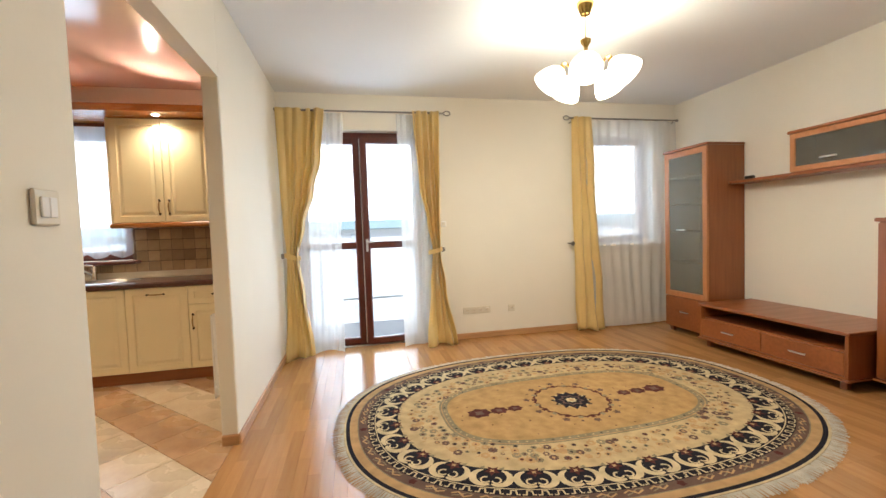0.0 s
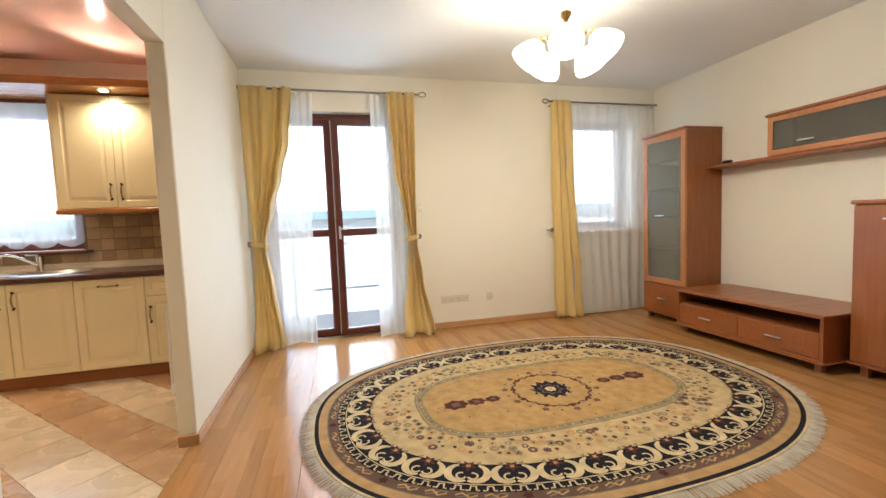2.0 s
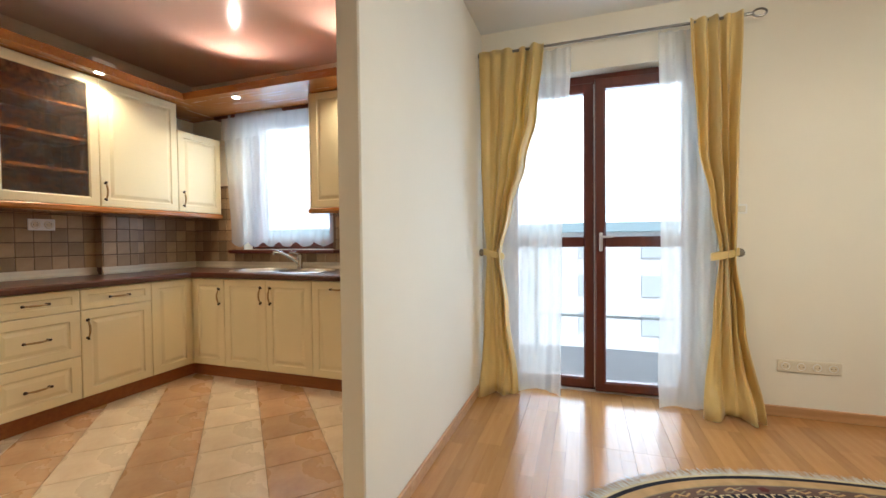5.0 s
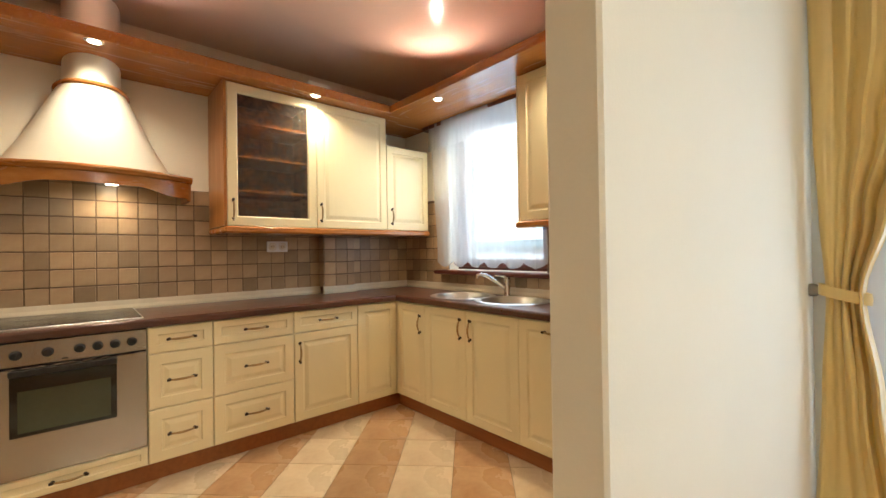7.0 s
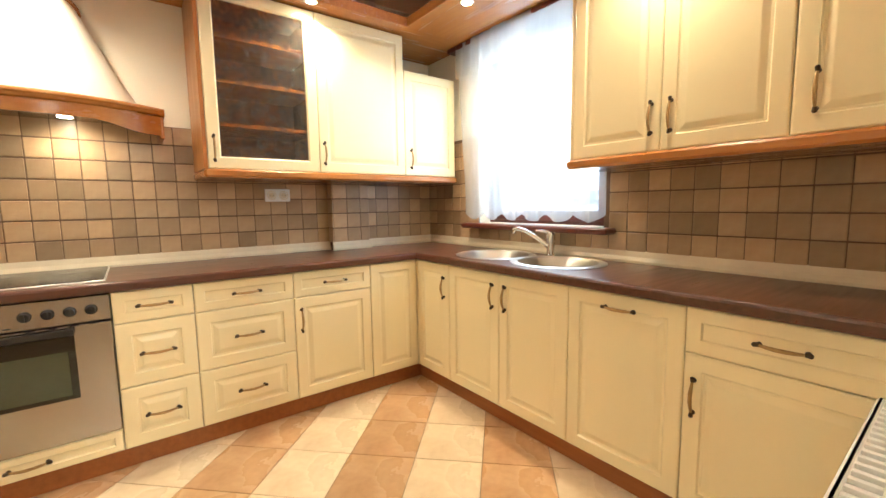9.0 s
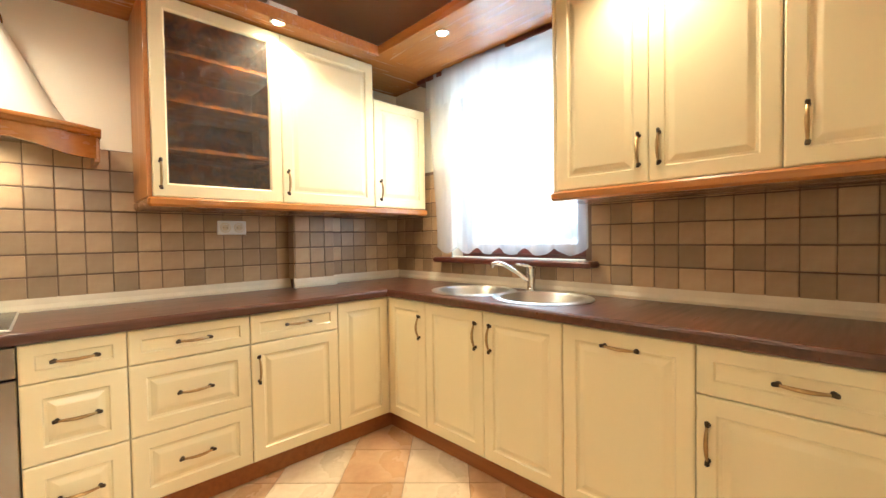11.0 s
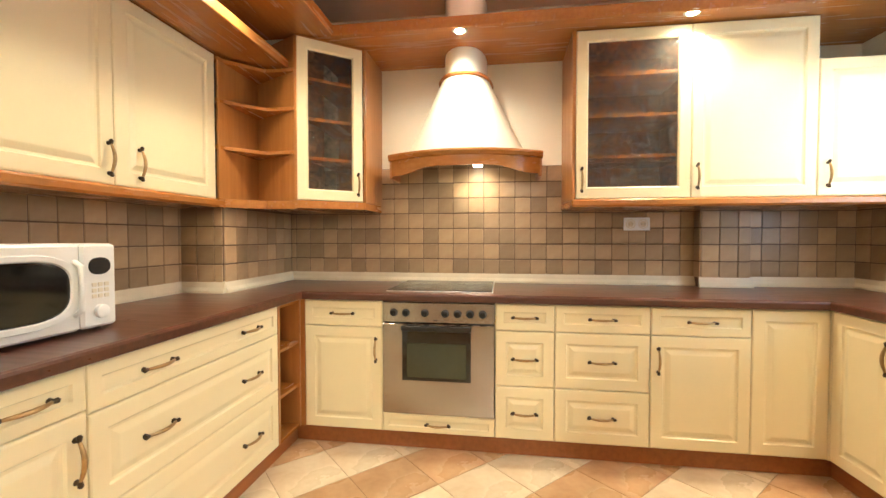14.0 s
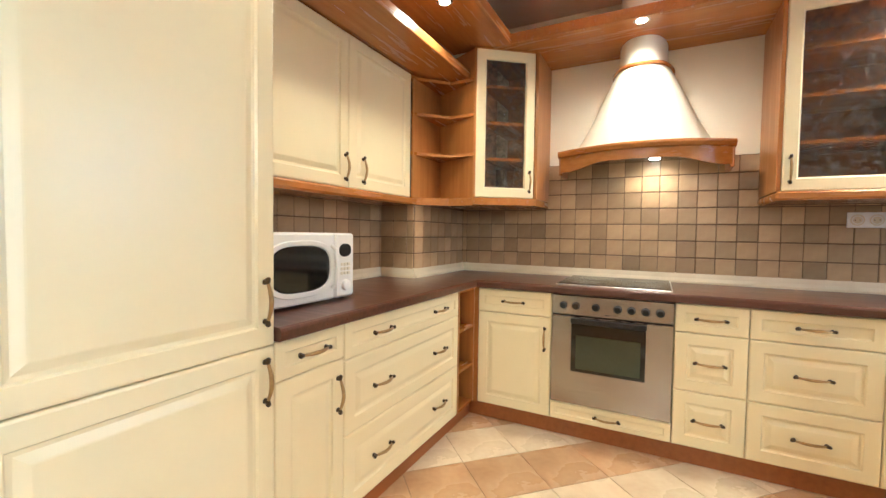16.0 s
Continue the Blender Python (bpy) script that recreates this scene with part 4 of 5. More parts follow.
def foot_part(parent, x, y, h):
    return part("leg", Geo().box(x - 0.022, y - 0.022, 0, x + 0.022, y + 0.022, h, 0.004), M_CHERRY, parent)


# tall glazed display cabinet
v = thing("display_cabinet", "tall cherry display cabinet with a frosted glass door", "cabinet", east(4.70, 3.75))
w, d, t = 0.565, 0.445, 0.022
g = Geo().box(0, 0.022, 0.05, t, d, 1.94, 0.002).box(w - t, 0.022, 0.05, w, d, 1.94, 0.002).box(t, 0.022, 0.05, w - t, d, 0.072, 0.001).box(t, d - 0.01, 0.072, w - t, d, 1.94, 0).box(t, 0.022, 0.378, w - t, d - 0.01, 0.396, 0.001)
part("body", g, M_CHERRY, v)
part("top", Geo().box(-0.008, -0.012, 1.94, w + 0.008, d, 1.965, 0.004), M_CHERRY_Y, v)
for z in (0.75, 1.08, 1.37, 1.66):
    part("shelf", Geo().box(t, 0.04, z, w - t, d - 0.01, z + 0.018, 0.001), M_CHERRY_Y, v)
b = 0.058
g = Geo().mitred(0.003, 0.395, w - 0.003, 1.935, b, 0, 0.02, 0.003)
dr = part("door", g, M_CHERRY_LT, v)
part("pane", Geo().box(b - 0.008, 0.008, 0.395 + b - 0.008, w - b + 0.008, 0.013, 1.943 - b, 0), M_FROST, dr, "frosted glass pane")
bar_handle(dr, 0.25, 1.11)
dw = part("drawer", Geo().box(0.003, 0, 0.06, w - 0.003, 0.02, 0.385, 0.003), M_CHERRY_Y, v)
bar_handle(dw, w / 2, 0.235)
for x in (0.05, w - 0.05):
    for yy in (0.06, d - 0.05):
        foot_part(v, x, yy, 0.05)

# low television bench
tv = thing("tv_bench", "low cherry television bench with two drawers and open slot", "tv bench", east(4.055, 3.573))
w, d = 1.225, 0.62
part("top", Geo().box(-0.01, -0.012, 0.388, w + 0.012, d, 0.412, 0.004), M_CHERRY_Y, tv)
g = Geo().box(0, 0.0, 0.085, 0.022, d, 0.388, 0.002).box(w - 0.022, 0.0, 0.085, w, d, 0.388, 0.002).box(0.022, 0.0, 0.085, w - 0.022, d, 0.105, 0.001).box(0.022, 0.022, 0.262, w - 0.022, d, 0.280, 0.001).box(0.022, d - 0.01, 0.28, w - 0.022, d, 0.388, 0).box(w / 2 - 0.01, 0.024, 0.105, w / 2 + 0.01, d, 0.262, 0)
part("body", g, M_CHERRY, tv)
part("base_rail", Geo().box(-0.012, -0.014, 0.072, w + 0.014, d, 0.086, 0.003), M_CHERRY_Y, tv)
for a, b in ((0.025, w / 2 - 0.002), (w / 2 + 0.002, w - 0.025)):
    f = part("drawer", Geo().box(a, 0.002, 0.108, b, 0.02, 0.268, 0.003), M_CHERRY_Y, tv)
    bar_handle(f, (a + b) / 2, 0.19, 0.12, 0.002)
for x in (0.06, w - 0.06):
    for yy in (0.07, d - 0.06):
        foot_part(tv, x, yy, 0.073)

# sideboard
sb = thing("sideboard", "chest-high cherry sideboard with plain doors", "sideboard", east(2.79, 3.75))
w, d = 0.92, 0.445
part("body", Geo().box(0, 0.021, 0.10, w, d, 1.150, 0.002), M_CHERRY, sb)
part("top", Geo().box(-0.012, -0.014, 1.150, w + 0.012, d, 1.176, 0.005), M_CHERRY_Y, sb)
part("base_rail", Geo().box(-0.010, -0.010, 0.082, w + 0.010, d, 0.0995, 0.003), M_CHERRY_Y, sb)
for a, b, hx in ((0.003, 0.458, 0.225), (0.462, 0.917, 0.69)):
    f = part("door", Geo().box(a, 0, 0.105, b, 0.02, 1.144, 0.003), M_CHERRY, sb)
    bar_handle(f, hx, 1.055, 0.125)
for x in (0.06, w - 0.06):
    for yy in (0.06, d - 0.06):
        foot_part(sb, x, yy, 0.083)

# wall shelf with glazed flap cabinet
sh = thing("wall_shelf", "long cherry wall shelf above the television bench", "shelf", pose(3.943, 4.09, 1.545, 0, 0, -90))
part("board", Geo().box(0, 0, 0, 2.45, 0.257, 0.026, 0.004), M_CHERRY_Y, sh)
wc = thing("wall_display_cabinet", "low cherry wall cabinet with one long smoked glass flap", "cabinet", pose(3.935, 3.50, 1.572, 0, 0, -90))
w, d, h = 1.49, 0.264, 0.335
g = Geo().box(0, 0.021, 0, 0.02, d, h - 0.02, 0.001).box(w - 0.02, 0.021, 0, w, d, h - 0.02, 0.001).box(0.02, 0.021, 0, w - 0.02, d, 0.018, 0.001).box(0.02, d - 0.01, 0.018, w - 0.02, d, h - 0.02, 0)
part("body", g, M_CHERRY_Y, wc)
part("top", Geo().box(-0.012, -0.014, h - 0.02, w + 0.012, d, h + 0.004, 0.004), M_CHERRY_Y, wc)
for a, b in ((0.002, 1.488),):
    e = 0.042
    g = Geo().mitred(a, 0.003, b, h - 0.022, e, 0, 0.02, 0.002)
    f = part("flap", g, M_CHERRY_LT, wc)
    part("pane", Geo().box(a + e - 0.006, 0.008, e - 0.003, b - e + 0.006, 0.012, h - 0.016 - e, 0), M_SMOKE, f, "smoked glass pane")
    bar_handle(f, 0.30, 0.085, 0.12)
    bar_handle(f, 1.19, 0.085, 0.12)
ck = thing("desk_clock", "small black digital clock on the wall shelf", "clock", pose(4.06, 4.02, 1.5715, 0, 0, -80))
part("case", Geo().box(0, 0, 0, 0.085, 0.03, 0.042, 0.006), M_BLACK, ck)
part("display", Geo().box(0.01, -0.002, 0.010, 0.075, 0.003, 0.034, 0.001), M_DIAL, ck)

# sockets on the north wall
socket("socket_strip", "ivory four-gang socket strip low on the wall", pose(1.645, YN, 0.308), 4, 0.083, 0.075, M_IVORY)
socket("wall_socket", "ivory aerial socket low on the wall", pose(2.045, YN, 0.305), 1, 0.078, 0.075, M_IVORY)
s = thing("wall_button", "small white wall button beside the curtain", "switch", pose(1.30, YN, 1.262))
part("plate", Geo().box(-0.03, -0.012, -0.03, 0.03, 0, 0.03, 0.004), M_WHITE, s)
part("rocker", Geo().box(-0.018, -0.016, -0.018, 0.018, -0.011, 0.018, 0.002), M_IVORY, s)

# ---- curtains ----


def rod(name, label, x0, x1, y, z, finials=(True, True)):
    r = thing(name, label, "curtain rod", pose(0, 0, 0))
    part("pole", Geo().tube([(x0, y, z), (x1, y, z)], 0.0095, 10), M_PEWTER, r, smooth=True)
    for x, s, on in ((x0, -1, finials[0]), (x1, 1, finials[1])):
        if on:
            pts = [(x + s * (0.035 + 0.035 * math.cos(a)), y, z + 0.022 * math.sin(a)) for a in [math.pi + k * math.tau / 16 for k in range(17)]]
            part("finial", Geo().tube(pts, 0.006, 8), M_PEWTER, r, smooth=True)
        else:
            part("finial", Geo().lathe([(0.001, -0.014), (0.014, -0.012), (0.014, 0.012), (0.001, 0.014)], 12), M_PEWTER, r).matrix_basis = pose(x, y, z, 0, 90, 0)
    for x in (x0 + 0.05, x1 - 0.05):
        part("bracket", Geo().tube([(x, YN, z - 0.03), (x, y + 0.02, z - 0.03), (x, y, z - 0.012)], 0.006, 8), M_PEWTER, r, smooth=True)
    return r


rod("curtain_rod", "pewter curtain rod with oval finials over the balcony door", PX1 + 0.01, 1.320, 4.94, 2.402, (False, True))
rod("curtain_rod", "pewter curtain rod with round finials over the window", 2.745, 4.13, 4.94, 2.388, (True, False))


def spread(table, v):
    """Left and right edge of a curtain at height v, from rows of (z, x0, x1)."""
    for (za, a0, a1), (zb, b0, b1) in zip(table, table[1:]):
        if zb <= v <= za:
            f = (za - v) / (za - zb)
            f = f * f * (3 - 2 * f)
            return a0 + (b0 - a0) * f, a1 + (b1 - a1) * f
    return table[-1][1:]


def drape(name, geo_table, y, pleats, depth, material, label, rows=44, seed=1, thick=0.0, hem=0.0, scallop=0.0, group="", hang=0.0):
    rnd = random.Random(seed)
    ph = [rnd.uniform(0, 6.28) for _ in range(6)]
    z1, z0 = geo_table[0][0], geo_table[-1][0]
    cols = pleats * 8
    w_top = geo_table[0][2] - geo_table[0][1]
    grid = []
    for i in range(rows + 1):
        z = z1 + (z0 - z1) * i / rows
        a, b = spread(geo_table, z)
        row = []
        for j in range(cols + 1):
            u = j / cols
            uu = u + 0.012 * math.sin(9 * u + ph[0] + 1.3 * z)
            amp = depth * (0.55 + 0.45 * math.sin(3.1 * u + ph[1] + 0.8 * z)) * (0.6 + 0.4 * min(1, (z1 - z) / 0.4))
            fold = math.sin(math.tau * pleats * uu + ph[2] + 0.5 * math.sin(1.7 * z + ph[3]))
            fold = 0.62 * math.copysign(abs(fold) ** 0.8, fold) + 0.38 * math.sin(math.tau * pleats * 0.43 * uu + ph[4] + 0.7 * z) + 0.08 * math.sin(math.tau * pleats * 2.2 * uu + ph[5] - 1.9 * z)
            yy = y + amp * fold + 0.010 * math.sin(5 * z + 7 * u + ph[4])
            flare = max(0.0, (0.22 - (z - z0)) / 0.22) if hem else 0.0
            yy -= hem * flare * (0.6 + 0.4 * math.sin(11 * u + ph[5]))
            zz = z
            if i == rows:
                zz += 0.012 * math.sin(6 * u + ph[1]) * (1 if hem else 0)
            if scallop and i >= rows - 3:
                zz -= scallop * abs(math.sin(math.pi * 6 * u)) * (i - rows + 3) / 3
            row.append((a + (b - a) * u, yy, zz))
        grid.append(row)
    ob = solid(name, Geo().sheet(grid), material, label, "curtain", smooth=True, group=group)
    if thick:
        md = ob.modifiers.new("thickness", "SOLIDIFY")
        md.thickness = thick
    return ob


drape("curtain", [(2.415, -0.325, 0.125), (1.95, -0.32, 0.075), (1.61, -0.312, -0.005), (1.30, -0.298, -0.10), (0.985, -0.282, -0.175), (0.60, -0.30, -0.13), (0.012, -0.325, -0.055)], 4.92, 5, 0.058, M_YELLOW, "yellow satin curtain tied back with a band", seed=3, thick=0.003, hem=0.13, group="yellow satin curtains")
drape("curtain", [(2.415, 0.99, 1.262), (1.65, 1.036, 1.245), (1.30, 1.10, 1.235), (0.985, 1.150, 1.228), (0.60, 1.12, 1.28), (0.012, 1.06, 1.375)], 4.92, 4, 0.056, M_YELLOW, "yellow satin curtain tied back beside the balcony door", seed=5, thick=0.003, hem=0.12, group="yellow satin curtains")
drape("curtain", [(2.40, 2.775, 3.01), (1.8, 2.777, 3.03), (1.0, 2.78, 3.072), (0.5, 2.782, 3.11), (0.012, 2.785, 3.13)], 4.92, 3, 0.055, M_YELLOW, "yellow satin curtain hanging straight beside the window", seed=8, thick=0.003, hem=0.04, group="yellow satin curtains")
drape("sheer_curtain", [(2.395, -0.30, 0.30), (1.8, -0.30, 0.275), (1.0, -0.28, 0.235), (0.015, -0.27, 0.225)], 4.99, 8, 0.026, M_SHEER, "white voile curtain at the balcony door", seed=11, hem=0.05, group="white voile curtains")
drape("sheer_curtain", [(2.395, 0.83, 1.20), (1.8, 0.84, 1.22), (1.0, 0.845, 1.25), (0.015, 0.83, 1.24)], 4.99, 6, 0.030, M_SHEER, "white voile curtain gathered beside the balcony door", seed=12, hem=0.07, group="white voile curtains")
drape("sheer_curtain", [(2.38, 2.95, 4.13), (1.2, 2.95, 4.13), (0.015, 2.98, 4.13)], 4.955, 9, 0.022, M_SHEER, "white voile curtain across the window", seed=13, group="white voile curtains")
for x, s in ((-0.287, 1), (1.240, -1)):
    tb = thing("curtain_tieback", "yellow satin curtain tie-back band", "tie-back", pose(x, 4.93, 0.985))
    a = 0.075
    pts = [(s * (0.055 + a * math.cos(k * math.tau / 20)), 0.05 * math.sin(k * math.tau / 20), 0.018 * math.cos(k * math.tau / 20) * -1) for k in range(21)]
    g = Geo()
    rings = []
    for p in pts:
        rings.append([(p[0], p[1], p[2] - 0.022), (p[0] * 1.02, p[1] * 1.06, p[2]), (p[0], p[1], p[2] + 0.022)])
    part("band", g.loft(rings, caps=(False, False), closed=False), M_YELLOW, tb, smooth=True)
for x in (-0.322, 1.262, 2.755):
    hk = thing("curtain_hook", "pewter curtain hook on the wall", "hook", pose(x, YN, 0.995))
    part("stem", Geo().tube([(0, 0, 0), (0, -0.10, 0)], 0.007, 8), M_PEWTER, hk, smooth=True)
    part("knob", Geo().lathe([(0.001, 0), (0.022, 0.002), (0.026, 0.010), (0.018, 0.018), (0.001, 0.02)], 16), M_PEWTER, hk, smooth=True).matrix_basis = pose(0, -0.10, 0, 90, 0, 0)
    if x > 2:
        part("arm", Geo().tube([(0, -0.09, 0), (-0.045, -0.10, 0.004)], 0.006, 8), M_PEWTER, hk, smooth=True)

drape("lace_curtain", [(2.245, -2.715, -1.57), (1.6, -2.69, -1.57), (1.085, -2.665, -1.57)], 5.045, 11, 0.022, M_LACE, "short white lace curtain with scalloped hem at the kitchen window", rows=30, seed=21, scallop=0.042)
drape("lace_valance", [(2.25, -2.725, -1.57), (2.03, -2.735, -1.56)], 5.018, 12, 0.014, M_LACE, "short white lace valance over the kitchen curtain", rows=8, seed=23)
solid("curtain_rail", Geo().box(-2.82, 5.02, 2.225, -1.61, YK, 2.2545, 0.003), M_MAHOG, "dark wooden curtain rail over the kitchen window", "curtain rail")

# ---- chandelier ----
ch = thing("chandelier", "brass chandelier with five lit opal glass shades", "chandelier", pose(1.86, 3.14, CEIL))
part("canopy", Geo().lathe([(0.001, 0), (0.055, 0), (0.056, -0.012), (0.050, -0.03), (0.036, -0.06), (0.030, -0.075), (0.012, -0.082), (0.001, -0.083)], 24), M_GOLD, ch, smooth=True)
part("stem", Geo().tube([(0, 0, -0.08), (0, 0, -0.235)], 0.004, 8), M_GOLD, ch, smooth=True)
part("body", Geo().lathe([(0.001, -0.19), (0.034, -0.195), (0.030, -0.215), (0.014, -0.235), (0.012, -0.26), (0.022, -0.29), (0.024, -0.32), (0.012, -0.345), (0.014, -0.37), (0.03, -0.385), (0.03, -0.41), (0.012, -0.43), (0.001, -0.44)], 20, (0, 0, -0.035)), M_GOLD, ch, smooth=True)
shade_prof = [(0.018, 0.0), (0.034, -0.006), (0.056, -0.026), (0.076, -0.062), (0.090, -0.102), (0.097, -0.132), (0.094, -0.144), (0.086, -0.136), (0.068, -0.07), (0.016, -0.012)]
for k in range(5):
    a = math.radians(22 + 72 * k)
    c, s = math.cos(a), math.sin(a)
    arm = part("arm", Geo().tube([(q * c, q * s, z) for q, z in ((0.02, -0.425), (0.08, -0.435), (0.10, -0.405), (0.125, -0.37), (0.15, -0.37), (0.165, -0.40))], 0.006, 8), M_GOLD, ch, smooth=True)
    so = part("shade", Geo().lathe(shade_prof, 26), M_SHADE, arm, "lit opal glass bell shade", True)
    so.matrix_basis = pose(0.16 * c, 0.16 * s, -0.403) @ Matrix.Rotation(a, 4, "Z") @ Matrix.Rotation(radians(-42), 4, "Y")
    ho = part("holder", Geo().lathe([(0.016, 0.02), (0.022, 0.0), (0.020, -0.012)], 16), M_GOLD, arm, smooth=True)
    ho.matrix_basis = so.matrix_basis
lamp("chandelier_lamp", "POINT", pose(1.86, 3.14, 2.065), 100, (1.0, 0.86, 0.64), radius=0.12)

# ---- rug ----
RA, RB = 1.50, 1.065
rug = thing("rug", "oval oriental rug, gold and cream with navy scroll border", "rug", pose(1.757, 3.232, 0.001, 0, 0, 1.5))
RUG = {k: mat("rug_" + k, c, 0.95, var=0.34, scale=16, bump=0.5, bump_scale=350, spec=0.1) for k, c in dict(
    cream=(0.56, 0.41, 0.21), navy=(0.018, 0.016, 0.022), tan=(0.50, 0.31, 0.14), gold=(0.46, 0.28, 0.11), mauve=(0.15, 0.088, 0.066),
    olive=(0.27, 0.22, 0.13), wine=(0.10, 0.030, 0.026), fringe=(0.60, 0.53, 0.42), pale=(0.66, 0.52, 0.30)).items()}
RK = list(RUG)
RM = [RUG[k] for k in RK]
RI = {k: i for i, k in enumerate(RK)}
E_RUG = 2.4
E_IN = 3.0


def on_oval(a, b, t, e):
    c, s = math.cos(t), math.sin(t)
    return math.copysign(abs(c) ** (2 / e), c) * a, math.copysign(abs(s) ** (2 / e), s) * b


def oval_steps(a, b, n, e=E_RUG):
    """n points evenly spread along an oval, with the inward direction at each."""
    fine = [on_oval(a, b, k * math.tau / 1440 + 0.0007, e) for k in range(1440)]
    run = [0.0]
    for p, q in zip(fine, fine[1:] + fine[:1]):
        run.append(run[-1] + math.dist(p, q))
    out, k = [], 0
    for i in range(n):
        want = run[-1] * i / n
        while run[k + 1] < want:
            k += 1
        p, q = fine[k % 1440], fine[(k + 3) % 1440]
        tx, ty = q[0] - p[0], q[1] - p[1]
        l = math.hypot(tx, ty)
        out.append((p[0], p[1], tx / l, ty / l))
    return out


bands = [(0.0, "pale"), (0.012, "navy"), (0.034, "tan"), (0.080, "olive"), (0.086, "mauve"), (0.140, "navy"), (0.184, "pale"), (0.190, "navy"), (0.330, "cream")]
g = Geo()
n = 144
rings = [oval_steps(RA - d, RB - d, n) for d, _ in bands]
base = []
g.v.extend((x, y, 0.0) for x, y, *_ in rings[0])
for (d, _), ring in zip(bands, rings):
    base.append(len(g.v))
    g.v.extend((x, y, 0.011) for x, y, *_ in ring)
for i in range(n):
    g.face((i, (i + 1) % n, base[0] + (i + 1) % n, base[0] + i), RI["olive"])
for k in range(len(bands) - 1):
    for i in range(n):
        j = (i + 1) % n
        g.face((base[k] + i, base[k] + j, base[k + 1] + j, base[k + 1] + i), RI[bands[k][1]])
g.face([base[-1] + i for i in range(n)], RI["cream"])
part("rug_body", g, RM, rug)

TOP = 0.0122


def blob(g, x, y, tx, ty, pts, key, z=TOP):
    """A flat patch, its points given along (tangent, inward)."""
    nx, ny = -ty, tx
    b0 = len(g.v)
    g.v.extend((x + tx * u + nx * v, y + ty * u + ny * v, z) for u, v in pts)
    g.face([b0 + i for i in range(len(pts))], RI[key])


def ribbon(g, x, y, tx, ty, path, widths, key, z=TOP):
    nx, ny = -ty, tx
    L, R = [], []
    for i, (u, v) in enumerate(path):
        a, b = path[max(i - 1, 0)], path[min(i + 1, len(path) - 1)]
        du, dv = b[0] - a[0], b[1] - a[1]
        l = math.hypot(du, dv) or 1
        h = widths[i] / 2 if isinstance(widths, list) else widths / 2
        L.append((u - dv / l * h, v + du / l * h)), R.append((u + dv / l * h, v - du / l * h))
    b0, m = len(g.v), len(path)
    g.v.extend((x + tx * u + nx * v, y + ty * u + ny * v, z) for u, v in L + R)
    for i in range(m - 1):
        g.face((b0 + i, b0 + i + 1, b0 + m + i + 1, b0 + m + i), RI[key])


def petals(r, k, inner=0.55, turn=0.0, sq=1.0):
    return [((r if i % 2 else r * inner) * math.cos(turn + math.pi * i / k), sq * (r if i % 2 else r * inner) * math.sin(turn + math.pi * i / k)) for i in range(2 * k)]


border = Geo()
count = 32
for i, (x, y, tx, ty) in enumerate(oval_steps(RA - 0.262, RB - 0.262, count)):
    arc = lambda cx, cy, r, a0, a1, m=9: [(cx + r * math.cos(radians(a0 + (a1 - a0) * q / m)), cy + r * math.sin(radians(a0 + (a1 - a0) * q / m))) for q in range(m + 1)]
    for s in (-1, 1):
        p = [(s * u, v) for u, v in arc(0.030, 0.000, 0.060, -115, 75)]
        ribbon(border, x, y, tx, ty, p, [0.012 + 0.024 * math.sin(math.pi * q / 9) for q in range(10)], "pale")
        p = [(s * u, v) for u, v in arc(0.026, -0.022, 0.022, 200, 470)]
        ribbon(border, x, y, tx, ty, p, 0.010, "pale", TOP + 0.0004)
    blob(border, x - ty * 0.052, y + tx * 0.052, tx, ty, petals(0.042, 5, 0.5, 0.3), "wine", TOP + 0.0006)
    blob(border, x - ty * 0.052, y + tx * 0.052, tx, ty, petals(0.016, 4, 0.5), "tan", TOP + 0.0009)
    for s in (-1, 1):
        blob(border, x + s * tx * 0.048 - ty * 0.075, y + s * ty * 0.048 + tx * 0.075, tx, ty, petals(0.018, 3, 0.5), "olive", TOP + 0.0006)
for i, (x, y, tx, ty) in enumerate(oval_steps(RA - 0.162, RB - 0.162, 104)):
    ribbon(border, x, y, tx, ty, [(-0.030, -0.015), (-0.012, -0.015), (-0.008, 0.013), (0.014, 0.013), (0.018, -0.015), (0.032, -0.015)], 0.009, "pale", TOP + 0.0002)
for i, (x, y, tx, ty) in enumerate(oval_steps(RA - 0.115, RB - 0.115, 60)):
    if i % 5 == 0:
        blob(border, x, y, tx, ty, petals(0.024, 5, 0.7), "wine")
    else:
        ribbon(border, x, y, tx, ty, [(-0.05, 0.0), (-0.02, 0.014), (0.01, -0.014), (0.045, 0.004)], 0.010, "tan")
        ribbon(border, x, y, tx, ty, [(-0.045, -0.016), (-0.015, -0.006), (0.02, 0.016), (0.05, 0.012)], 0.006, "olive", TOP + 0.0002)
        blob(border, x, y, tx, ty, petals(0.010, 4, 0.6), "tan", TOP + 0.0003)
part("scroll_border", border, RM, rug)

field = Geo()
rnd = random.Random(5)
PA, PB = 0.895, 0.48
for d, key, z in ((0.0, "olive", 0.0), (0.012, "tan", 0.0002), (0.018, "olive", 0.0004), (0.052, "gold", 0.0006)):
    ring = oval_steps(PA - d, PB - d, 96, E_IN)
    b0 = len(field.v)
    field.v.extend((x, y, TOP - 0.0004 + z) for x, y, *_ in ring)
    field.face([b0 + i for i in range(96)], RI[key])
for i, (x, y, tx, ty) in enumerate(oval_steps(PA - 0.034, PB - 0.034, 90, E_IN)):
    blob(field, x, y, tx, ty, petals(0.010, 3, 0.5), "navy" if i % 6 == 0 else "cream", TOP + 0.0006)
spots = []
